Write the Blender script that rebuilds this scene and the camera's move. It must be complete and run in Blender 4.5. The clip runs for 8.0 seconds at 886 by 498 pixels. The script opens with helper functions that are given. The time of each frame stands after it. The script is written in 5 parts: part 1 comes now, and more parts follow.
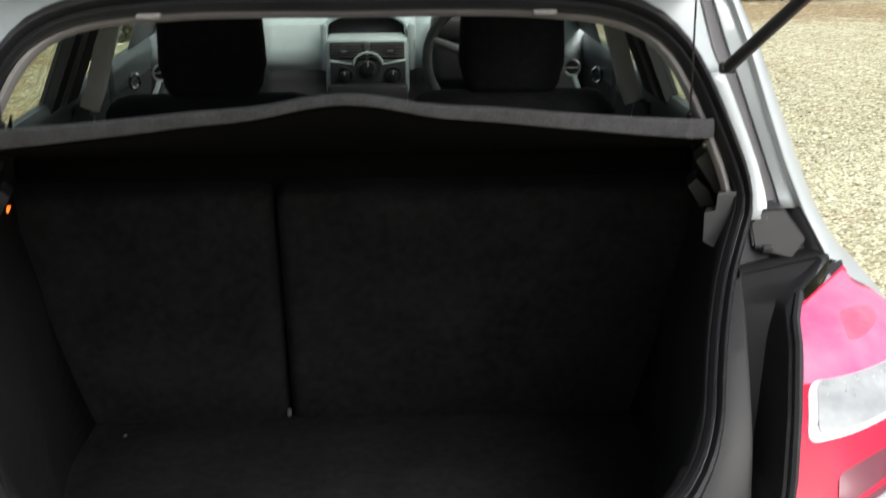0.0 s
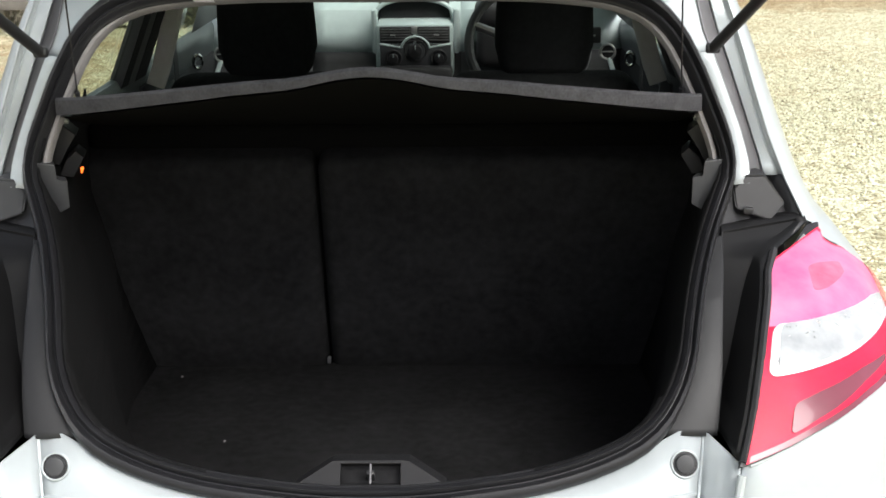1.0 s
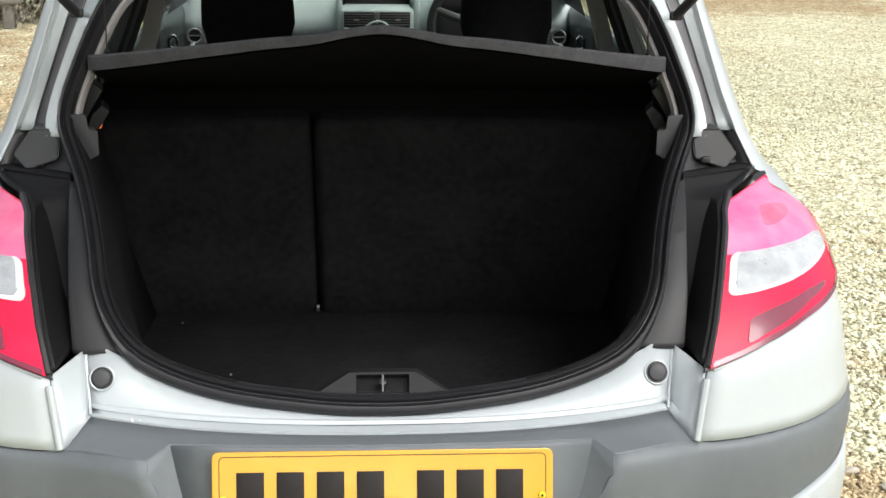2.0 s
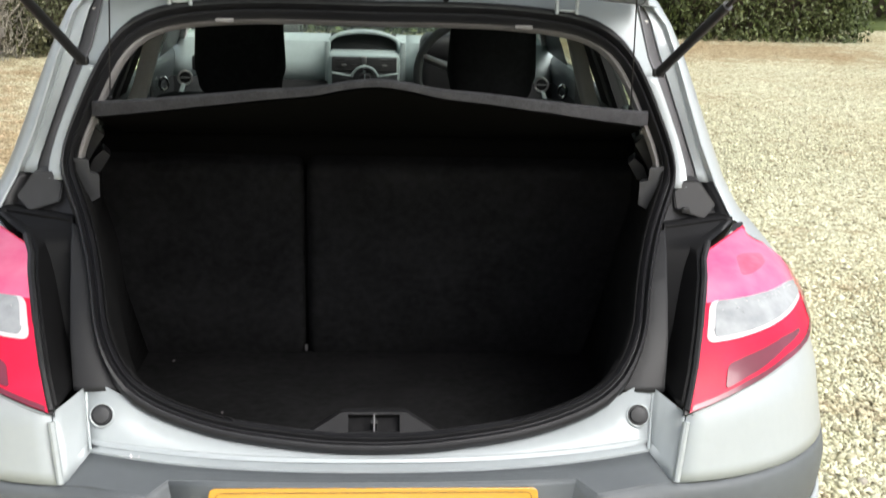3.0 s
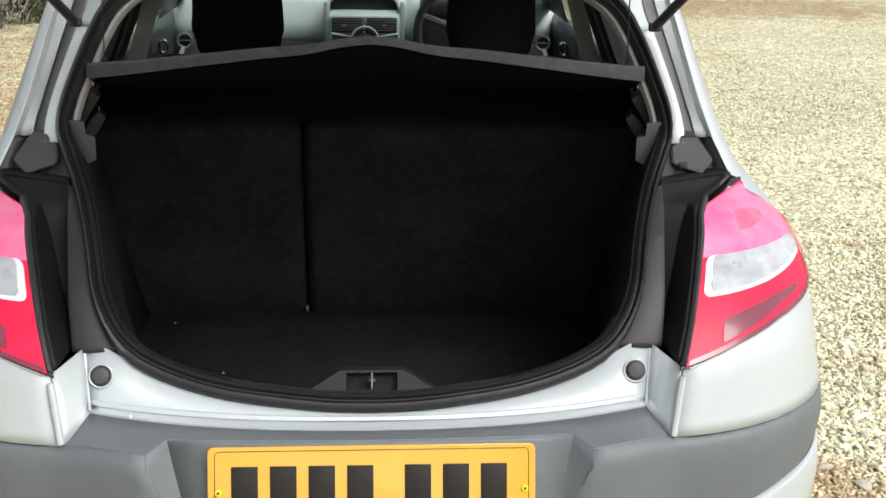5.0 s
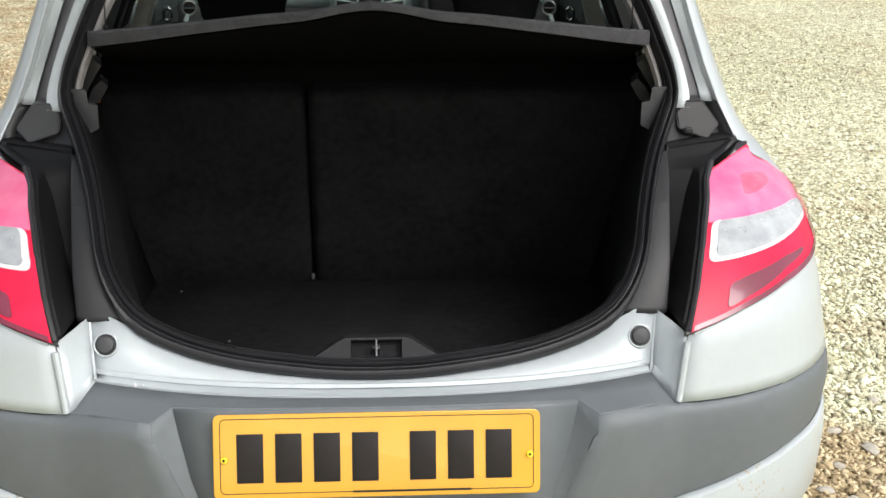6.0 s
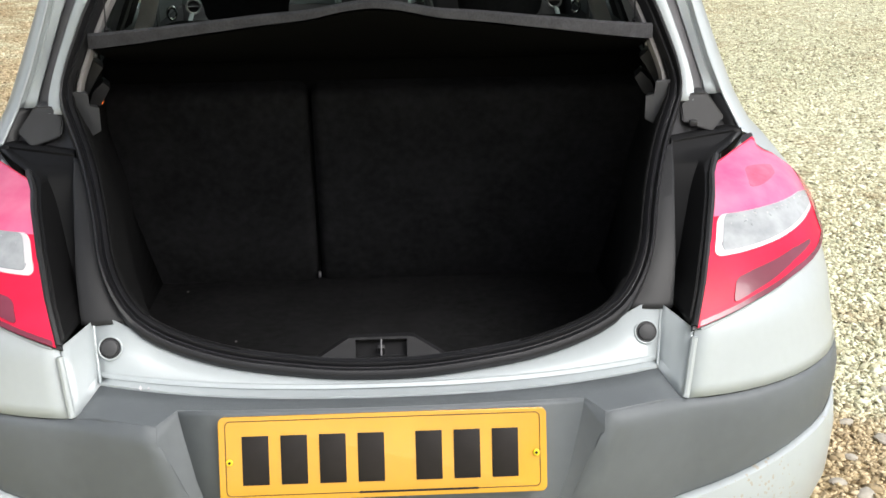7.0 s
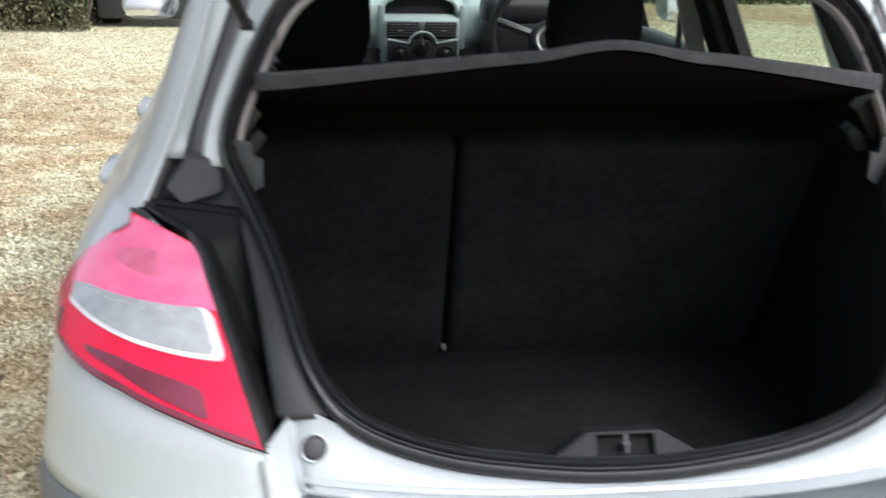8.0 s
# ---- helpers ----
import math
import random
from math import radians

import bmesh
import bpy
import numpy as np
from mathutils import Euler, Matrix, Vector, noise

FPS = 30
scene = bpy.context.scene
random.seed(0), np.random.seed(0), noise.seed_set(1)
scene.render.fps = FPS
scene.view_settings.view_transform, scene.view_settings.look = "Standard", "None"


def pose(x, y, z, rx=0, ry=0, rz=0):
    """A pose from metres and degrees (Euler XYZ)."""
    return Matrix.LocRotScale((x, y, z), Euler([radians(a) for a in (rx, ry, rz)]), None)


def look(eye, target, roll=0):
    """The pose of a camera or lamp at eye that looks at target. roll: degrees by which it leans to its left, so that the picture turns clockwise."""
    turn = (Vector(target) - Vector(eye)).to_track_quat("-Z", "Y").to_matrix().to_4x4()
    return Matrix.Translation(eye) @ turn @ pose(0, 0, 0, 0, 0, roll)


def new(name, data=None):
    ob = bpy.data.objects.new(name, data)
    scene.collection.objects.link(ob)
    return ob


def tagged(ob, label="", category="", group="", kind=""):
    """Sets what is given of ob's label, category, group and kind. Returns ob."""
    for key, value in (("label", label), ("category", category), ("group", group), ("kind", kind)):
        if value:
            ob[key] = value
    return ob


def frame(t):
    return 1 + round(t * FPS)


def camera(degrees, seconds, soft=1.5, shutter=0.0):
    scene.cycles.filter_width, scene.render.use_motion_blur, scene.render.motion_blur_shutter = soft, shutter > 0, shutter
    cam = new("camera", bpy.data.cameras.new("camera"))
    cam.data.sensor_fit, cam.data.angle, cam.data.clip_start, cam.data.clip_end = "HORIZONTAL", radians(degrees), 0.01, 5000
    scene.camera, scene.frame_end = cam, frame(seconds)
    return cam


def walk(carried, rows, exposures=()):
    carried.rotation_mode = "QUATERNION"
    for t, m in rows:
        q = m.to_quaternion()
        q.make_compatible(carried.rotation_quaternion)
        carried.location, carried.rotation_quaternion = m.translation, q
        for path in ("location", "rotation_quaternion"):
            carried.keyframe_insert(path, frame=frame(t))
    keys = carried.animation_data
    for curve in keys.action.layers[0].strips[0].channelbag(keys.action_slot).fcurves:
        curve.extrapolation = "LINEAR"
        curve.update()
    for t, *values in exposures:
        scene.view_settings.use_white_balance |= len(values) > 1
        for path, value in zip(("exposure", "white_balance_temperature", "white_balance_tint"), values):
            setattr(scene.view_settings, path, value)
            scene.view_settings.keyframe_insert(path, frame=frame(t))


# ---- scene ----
cam = camera(40, 8.0, shutter=0.5)
PATH = [
    (0, (0.059, -1.193, 1.499), (0.148, 0.720, 0.923), -0.36),
    (0.2, (0.060, -1.218, 1.477), (0.129, 0.690, 0.881), 0.13),
    (0.5, (0.084, -1.306, 1.504), (0.114, 0.593, 0.878), -0.40),
    (1, (0.128, -1.435, 1.519), (0.111, 0.474, 0.925), -0.46),
    (1.5, (0.077, -1.569, 1.514), (0.117, 0.350, 0.953), 0.28),
    (1.7, (0.026, -1.631, 1.479), (0.109, 0.279, 0.892), 0.31),
    (2.8, (-0.024, -1.765, 1.517), (0.117, 0.149, 0.953), 1.33),
    (3, (-0.033, -1.769, 1.519), (0.116, 0.155, 0.993), 1.75),
    (3.5, (-0.017, -1.768, 1.515), (0.121, 0.164, 1.017), 1.23),
    (4, (-0.019, -1.778, 1.512), (0.122, 0.148, 0.991), 1.55),
    (4.5, (-0.013, -1.773, 1.510), (0.124, 0.145, 0.959), 1.33),
    (5.8, (-0.007, -1.771, 1.513), (0.119, 0.123, 0.883), 0.40),
    (6, (0.001, -1.767, 1.508), (0.118, 0.125, 0.872), 0.42),
    (6.5, (0.003, -1.759, 1.510), (0.116, 0.128, 0.856), -0.24),
    (7, (0.018, -1.755, 1.515), (0.113, 0.135, 0.866), -0.64),
    (7.2, (-0.028, -1.734, 1.500), (0.093, 0.160, 0.871), -0.22),
    (7.4, (-0.120, -1.671, 1.483), (0.044, 0.227, 0.875), 0.32),
    (7.5, (-0.173, -1.622, 1.463), (0.016, 0.277, 0.866), 0.57),
    (7.6, (-0.242, -1.569, 1.450), (-0.029, 0.333, 0.870), 0.92),
    (7.8, (-0.372, -1.464, 1.437), (-0.109, 0.435, 0.869), 1.60),
    (8, (-0.491, -1.413, 1.458), (-0.217, 0.484, 0.887), 1.27),
]
walk(cam, [(t, look(eye, target, roll)) for t, eye, target, roll in PATH], [(0, 0.58, 6500, 10), (0.4, 0.84, 6500, 10), (1.5, 0.8, 6500, 10), (2.8, 0.62, 6500, 10), (7.2, 0.60, 6500, 10), (8, 0.83, 6150, 13)])

# ---- world and light ----
world = bpy.data.worlds.new("sky")
scene.world = world
world.use_nodes = True
wn = world.node_tree.nodes
sky = wn.new("ShaderNodeTexSky")
sky.sky_type = "NISHITA"
sky.sun_disc = False
SUN_ELEV, SUN_ROT = radians(48), radians(140)
sky.sun_elevation, sky.sun_rotation = SUN_ELEV, SUN_ROT
sky.air_density, sky.dust_density, sky.ozone_density = 1.0, 4.0, 1.0
wn["Background"].inputs["Strength"].default_value = 0.135
veil = wn.new("ShaderNodeHueSaturation")
veil.inputs["Saturation"].default_value = 0.35
world.node_tree.links.new(sky.outputs["Color"], veil.inputs["Color"])
world.node_tree.links.new(veil.outputs["Color"], wn["Background"].inputs["Color"])

sun = new("sun", bpy.data.lights.new("sun", "SUN"))
sun.data.energy, sun.data.angle, sun.data.color = 1.75, radians(45), (1.0, 0.98, 0.95)
sun_way = Vector((math.sin(SUN_ROT) * math.cos(SUN_ELEV), math.cos(SUN_ROT) * math.cos(SUN_ELEV), math.sin(SUN_ELEV)))
sun.matrix_world = look(sun_way * 30, (0, 0, 0))
scene.view_settings.exposure = 0.6


# ---- materials ----
def material(name, color, rough=0.5, metal=0.0, vary=0.12, scale=20.0, bump=0.0, bump_scale=200.0, coat=0.0, spec=0.5, second=None, trans=0.0, ior=1.45, island=0.0, emit=None):
    m = bpy.data.materials.new(name)
    m.use_nodes = True
    nt = m.node_tree
    b = nt.nodes["Principled BSDF"]
    b.inputs["Roughness"].default_value = rough
    b.inputs["Metallic"].default_value = metal
    b.inputs["Coat Weight"].default_value = coat
    b.inputs["Coat Roughness"].default_value = 0.06
    b.inputs["Specular IOR Level"].default_value = spec
    b.inputs["Transmission Weight"].default_value = trans
    b.inputs["IOR"].default_value = ior
    co = nt.nodes.new("ShaderNodeTexCoord")
    n1 = nt.nodes.new("ShaderNodeTexNoise")
    n1.inputs["Scale"].default_value, n1.inputs["Detail"].default_value = scale, 5
    n2 = nt.nodes.new("ShaderNodeTexNoise")
    n2.inputs["Scale"].default_value, n2.inputs["Detail"].default_value = scale * 0.13, 3
    for n in (n1, n2):
        nt.links.new(co.outputs["Object"], n.inputs["Vector"])
    add = nt.nodes.new("ShaderNodeMath")
    add.operation = "ADD"
    nt.links.new(n1.outputs["Fac"], add.inputs[0])
    nt.links.new(n2.outputs["Fac"], add.inputs[1])
    ramp = nt.nodes.new("ShaderNodeMapRange")
    ramp.inputs["From Min"].default_value, ramp.inputs["From Max"].default_value = 0.6, 1.4
    nt.links.new(add.outputs[0], ramp.inputs["Value"])
    mix = nt.nodes.new("ShaderNodeMix")
    mix.data_type = "RGBA"
    c = Vector(color)
    lo, hi = c * (1 - vary), c * (1 + vary)
    if second:
        lo, hi = c, Vector(second)
    mix.inputs[6].default_value = (*[min(1, v) for v in lo], 1)
    mix.inputs[7].default_value = (*[min(1, v) for v in hi], 1)
    nt.links.new(ramp.outputs[0], mix.inputs[0])
    out = mix.outputs[2]
    if island:
        geo = nt.nodes.new("ShaderNodeNewGeometry")
        hsv = nt.nodes.new("ShaderNodeHueSaturation")
        mr = nt.nodes.new("ShaderNodeMapRange")
        mr.inputs["To Min"].default_value, mr.inputs["To Max"].default_value = 1 - island, 1 + island
        nt.links.new(geo.outputs["Random Per Island"], mr.inputs["Value"])
        nt.links.new(mr.outputs[0], hsv.inputs["Value"])
        nt.links.new(out, hsv.inputs["Color"])
        out = hsv.outputs["Color"]
    nt.links.new(out, b.inputs["Base Color"])
    if bump:
        nb = nt.nodes.new("ShaderNodeTexNoise")
        nb.inputs["Scale"].default_value, nb.inputs["Detail"].default_value = bump_scale, 4
        nt.links.new(co.outputs["Object"], nb.inputs["Vector"])
        bm = nt.nodes.new("ShaderNodeBump")
        bm.inputs["Strength"].default_value, bm.inputs["Distance"].default_value = bump, 0.002
        nt.links.new(nb.outputs["Fac"], bm.inputs["Height"])
        nt.links.new(bm.outputs[0], b.inputs["Normal"])
    if emit:
        b.inputs["Emission Color"].default_value = (*emit[:3], 1)
        b.inputs["Emission Strength"].default_value = emit[3]
    return m


SILVER = material("silver_paint", (0.43, 0.47, 0.485), 0.34, 0.10, 0.03, 60, 0.03, 900, coat=0.35)
GREY_BUMPER = material("grey_bumper_plastic", (0.118, 0.131, 0.140), 0.46, 0.0, 0.08, 40, 0.25, 1500)
BLACK_PLASTIC = material("black_plastic", (0.023, 0.023, 0.0245), 0.42, 0, 0.25, 30, 0.15, 900)
GREY_PLASTIC = material("dark_grey_plastic", (0.047, 0.048, 0.051), 0.5, 0, 0.15, 30, 0.2, 1200)
# shade of the rain channel and grooves put into this grey; also bare metal
SHADE_METAL_GREY = material("grey_shade_and_metal", (0.14, 0.138, 0.145), 0.5, 0.1, 0.12, 25, 0.1, 500)
RUBBER = material("black_rubber", (0.017, 0.017, 0.019), 0.36, 0, 0.25, 25, 0.08, 700, spec=0.4)
TRIM_GREY = material("grey_gutter_plastic", (0.0185, 0.0187, 0.020), 0.5, 0, 0.10, 30, 0.2, 1200)
LATCH_BLACK = material("matt_latch_plastic", (0.016, 0.016, 0.0175), 0.6, 0, 0.2, 40, 0.3, 1300, spec=0.3)
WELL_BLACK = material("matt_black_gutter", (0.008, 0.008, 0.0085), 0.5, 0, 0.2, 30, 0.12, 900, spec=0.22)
LINER = material("black_boot_liner", (0.0095, 0.0095, 0.010), 0.9, 0, 0.4, 50, 0.6, 1200, spec=0.15)
CARPET = material("black_carpet", (0.018, 0.018, 0.019), 0.95, 0, 0.55, 55, 0.8, 1400, spec=0.15)
SEAT_CLOTH = material("black_seat_cloth", (0.015, 0.0155, 0.0165), 0.95, 0, 0.4, 80, 0.6, 1800, spec=0.15)
SHELF_FELT = material("grey_shelf_felt", (0.064, 0.064, 0.069), 0.95, 0, 0.35, 260, 0.7, 1600, spec=0.1)
LINING = material("light_grey_lining", (0.235, 0.222, 0.222), 0.8, 0, 0.08, 60, 0.2, 1200)
FRAME_GREY = material("grey_frame_trim", (0.14, 0.14, 0.143), 0.6, 0, 0.1, 60, 0.2, 1200)
PILLAR_PALE = material("pale_pillar_trim", (0.75, 0.73, 0.69), 0.7, 0, 0.06, 60, 0.2, 1200)
DOOR_TOP = material("grey_door_top", (0.075, 0.092, 0.092), 0.3, 0, 0.1, 40, 0.2, 900)
DASH_GREY = material("pale_grey_dash", (0.42, 0.50, 0.50), 0.5, 0, 0.08, 40, 0.2, 1200)
# blacker than cloth or felt: shade under the shelf put into the colour
SHADE_BLACK = material("shade_black", (0.003, 0.003, 0.003), 0.9, 0, 0.3, 60, 0.3, 900, spec=0.1)
DOOR_DARK = material("dark_door_trim", (0.035, 0.037, 0.04), 0.6, 0, 0.2, 40, 0.2, 900)
CHROME = material("chrome", (0.8, 0.8, 0.8), 0.12, 1.0, 0.03, 20)
ALU = material("satin_metal", (0.5, 0.5, 0.5), 0.35, 0.9, 0.08, 60)
# pink base and blotches carry the sky's reflection on the red lens
LAMP_SKY_PINK = material("sky_pink_lamp_lens", (0.78, 0.07, 0.23), 0.14, 0, 0.25, 16, 0.10, 120, coat=1.0, second=(0.88, 0.27, 0.40))
LAMP_SIDE = material("side_lamp_lens", (0.38, 0.014, 0.045), 0.2, 0, 0.4, 20, 0.1, 140, coat=0.8, second=(0.62, 0.03, 0.08))
LAMP_BOWL = material("lamp_reflector_bowl", (0.50, 0.075, 0.16), 0.2, 0, 0.3, 40, 0.1, 200, coat=1.0, second=(0.74, 0.18, 0.29))
LAMP_RED = material("red_lamp_lens", (0.62, 0.010, 0.045), 0.42, 0, 0.25, 14, 0.10, 120, coat=0.08, spec=0.25, second=(0.78, 0.025, 0.08))
LAMP_DEEP = material("dark_red_lamp_lens", (0.10, 0.010, 0.020), 0.25, 0, 0.5, 12, 0.08, 160, coat=0.6, second=(0.24, 0.045, 0.08))
LAMP_CLEAR = material("clear_lamp_lens", (0.27, 0.29, 0.30), 0.22, 0.2, 0.35, 34, 0.35, 160, coat=0.8, second=(0.54, 0.56, 0.57))
LAMP_RIM = material("pale_lamp_rim", (0.75, 0.72, 0.74), 0.2, 0.1, 0.03, 20, coat=1.0)
YELLOW = material("yellow_number_plate", (0.60, 0.315, 0.030), 0.25, 0, 0.06, 14, coat=0.6)
BLACK_INK = material("black_ink", (0.016, 0.013, 0.012), 0.5, 0, 0.2, 50, spec=0.3)
SCREW = material("yellow_screw_cap", (0.75, 0.6, 0.02), 0.4)
TYRE = material("tyre_rubber", (0.02, 0.02, 0.02), 0.85, 0, 0.3, 30, 0.4, 300)
LAMP_GLOW = material("boot_lamp_glow", (0.8, 0.25, 0.05), 0.4, emit=(1.0, 0.16, 0.02, 1.6))
GREEN_LEAF = material("hedge_leaf", (0.045, 0.075, 0.022), 0.5, 0, 0.3, 3, second=(0.13, 0.145, 0.055), island=0.6)
DRY_LEAF = material("dry_hedge_leaf", (0.15, 0.145, 0.10), 0.7, 0, 0.3, 2, second=(0.27, 0.25, 0.19), island=0.35)
DRY_TWIG = material("dry_hedge_twig", (0.24, 0.22, 0.18), 0.9, 0, 0.4, 12, 0.8, 60, island=0.4)
OLIVE_LEAF = material("olive_shrub_leaf", (0.055, 0.065, 0.028), 0.6, 0, 0.3, 3, second=(0.14, 0.135, 0.07), island=0.5)
BARK = material("bark", (0.07, 0.055, 0.045), 0.9, 0, 0.4, 12, 0.8, 60)
STONE = material("gravel_stone", (0.56, 0.545, 0.40), 0.85, 0, 0.3, 60, 0.4, 300, second=(0.76, 0.76, 0.63), island=0.28)
ROCK = material("worn_stone", (0.40, 0.37, 0.31), 0.85, 0, 0.3, 60, 0.5, 160)
FENCE = material("weathered_fence_wood", (0.14, 0.13, 0.115), 0.9, 0, 0.3, 8, 0.5, 90)
DARK_PAINT = material("black_car_paint", (0.012, 0.016, 0.016), 0.25, 0.0, 0.1, 20, coat=0.4)
GRASS = material("grass_verge", (0.09, 0.12, 0.035), 0.9, 0, 0.3, 6, 0.8, 80)


def glass_material(name, tint):
    """A thin pane: clear, with a sheen that grows towards grazing angles."""
    m = bpy.data.materials.new(name)
    m.use_nodes = True
    nt = m.node_tree
    nt.nodes.remove(nt.nodes["Principled BSDF"])
    clear, gloss = nt.nodes.new("ShaderNodeBsdfTransparent"), nt.nodes.new("ShaderNodeBsdfGlossy")
    clear.inputs["Color"].default_value = (*tint, 1)
    gloss.inputs["Roughness"].default_value = 0.02
    edge, mix = nt.nodes.new("ShaderNodeLayerWeight"), nt.nodes.new("ShaderNodeMixShader")
    power, scale = nt.nodes.new("ShaderNodeMath"), nt.nodes.new("ShaderNodeMath")
    power.operation, power.inputs[1].default_value = "POWER", 5.0
    scale.operation, scale.inputs[1].default_value, scale.inputs[2].default_value = "MULTIPLY_ADD", 0.8, 0.05
    nt.links.new(edge.outputs["Facing"], power.inputs[0])
    nt.links.new(power.outputs[0], scale.inputs[0])
    nt.links.new(scale.outputs[0], mix.inputs[0])
    nt.links.new(clear.outputs[0], mix.inputs[1])
    nt.links.new(gloss.outputs[0], mix.inputs[2])
    nt.links.new(mix.outputs[0], nt.nodes["Material Output"].inputs["Surface"])
    return m


GLASS = glass_material("window_glass", (0.64, 0.73, 0.63))


def ground_material():
    m = material("gravel_ground", (0.30, 0.25, 0.155), 0.95, 0, 0.3, 0.5, 0.0)
    nt = m.node_tree
    b = nt.nodes["Principled BSDF"]
    co = nt.nodes.new("ShaderNodeTexCoord")
    vor = nt.nodes.new("ShaderNodeTexVoronoi")
    vor.inputs["Scale"].default_value = 48
    nt.links.new(co.outputs["Object"], vor.inputs["Vector"])
    big = nt.nodes.new("ShaderNodeTexNoise")
    big.inputs["Scale"].default_value, big.inputs["Detail"].default_value = 0.55, 4
    nt.links.new(co.outputs["Object"], big.inputs["Vector"])
    r = nt.nodes.new("ShaderNodeValToRGB")
    e = r.color_ramp.elements
    e[0].position, e[0].color = 0.0, (0.30, 0.27, 0.18, 1)
    e[1].position, e[1].color = 1.0, (0.80, 0.80, 0.67, 1)
    mid = r.color_ramp.elements.new(0.35)
    mid.color = (0.51, 0.495, 0.355, 1)
    sep = nt.nodes.new("ShaderNodeSeparateColor")
    nt.links.new(vor.outputs["Color"], sep.inputs[0])
    nt.links.new(sep.outputs[0], r.inputs["Fac"])
    r2 = nt.nodes.new("ShaderNodeValToRGB")
    r2.color_ramp.elements[0].position, r2.color_ramp.elements[0].color = 0.35, (0.86, 0.78, 0.66, 1)
    r2.color_ramp.elements[1].position, r2.color_ramp.elements[1].color = 0.6, (1, 1, 0.93, 1)
    nt.links.new(big.outputs["Fac"], r2.inputs["Fac"])
    mul = nt.nodes.new("ShaderNodeMix")
    mul.data_type, mul.blend_type = "RGBA", "MULTIPLY"
    mul.inputs[0].default_value = 1.0
    nt.links.new(r.outputs[0], mul.inputs[6])
    nt.links.new(r2.outputs[0], mul.inputs[7])
    speck = nt.nodes.new("ShaderNodeTexNoise")
    speck.inputs["Scale"].default_value, speck.inputs["Detail"].default_value = 11, 9
    speck.inputs["Roughness"].default_value = 0.75
    nt.links.new(co.outputs["Object"], speck.inputs["Vector"])
    r3 = nt.nodes.new("ShaderNodeValToRGB")
    r3.color_ramp.elements[0].position, r3.color_ramp.elements[0].color = 0.34, (0.60, 0.56, 0.48, 1)
    r3.color_ramp.elements[1].position, r3.color_ramp.elements[1].color = 0.54, (1.06, 1.08, 1.05, 1)
    nt.links.new(speck.outputs["Fac"], r3.inputs["Fac"])
    mul2 = nt.nodes.new("ShaderNodeMix")
    mul2.data_type, mul2.blend_type = "RGBA", "MULTIPLY"
    mul2.inputs[0].default_value = 1.0
    nt.links.new(mul.outputs[2], mul2.inputs[6])
    nt.links.new(r3.outputs[0], mul2.inputs[7])
    nt.links.new(mul2.outputs[2], b.inputs["Base Color"])
    bump = nt.nodes.new("ShaderNodeBump")
    bump.inputs["Strength"].default_value, bump.inputs["Distance"].default_value = 0.9, 0.016
    bump.invert = True
    nt.links.new(vor.outputs["Distance"], bump.inputs["Height"])
    nt.links.new(bump.outputs[0], b.inputs["Normal"])
    return m


GROUND = ground_material()


def add_earth(m):
    """Lets brown earth show in ragged patches between the pale stones."""
    nt = m.node_tree
    b = nt.nodes["Principled BSDF"]
    old = b.inputs["Base Color"].links[0].from_socket
    co = nt.nodes.new("ShaderNodeTexCoord")
    rag = nt.nodes.new("ShaderNodeTexNoise")
    rag.inputs["Scale"].default_value, rag.inputs["Detail"].default_value = 3.0, 6
    nt.links.new(co.outputs["Object"], rag.inputs["Vector"])
    total = rag.outputs["Fac"]
    for x, y, size, weight in ((1.13, 0.76, 0.62, 0.62), (-1.35, 1.6, 1.6, 0.32), (1.6, 1.6, 0.5, 0.12), (-1.9, 4.2, 3.4, 0.27), (-2.6, 6.8, 2.6, 0.29), (-3.6, 9.6, 2.0, 0.3), (6.0, 13.4, 1.9, 0.42), (3.2, 13.4, 1.9, 0.42), (4.6, 13.4, 1.6, 0.36)):
        far = nt.nodes.new("ShaderNodeVectorMath")
        far.operation = "DISTANCE"
        far.inputs[1].default_value = (x, y, 0)
        nt.links.new(co.outputs["Object"], far.inputs[0])
        near = nt.nodes.new("ShaderNodeMapRange")
        near.inputs["From Min"].default_value, near.inputs["From Max"].default_value = size, 0.0
        near.inputs["To Max"].default_value = weight
        nt.links.new(far.outputs["Value"], near.inputs["Value"])
        plus = nt.nodes.new("ShaderNodeMath")
        nt.links.new(total, plus.inputs[0])
        nt.links.new(near.outputs[0], plus.inputs[1])
        total = plus.outputs[0]
    cover = nt.nodes.new("ShaderNodeMapRange")
    cover.inputs["From Min"].default_value, cover.inputs["From Max"].default_value = 0.57, 0.84
    cover.inputs["To Max"].default_value = 0.85
    nt.links.new(total, cover.inputs["Value"])
    mul = nt.nodes.new("ShaderNodeMix")
    mul.data_type, mul.blend_type = "RGBA", "MULTIPLY"
    mul.inputs[7].default_value = (0.70, 0.54, 0.44, 1)
    nt.links.new(cover.outputs[0], mul.inputs[0])
    nt.links.new(old, mul.inputs[6])
    nt.links.new(mul.outputs[2], b.inputs["Base Color"])




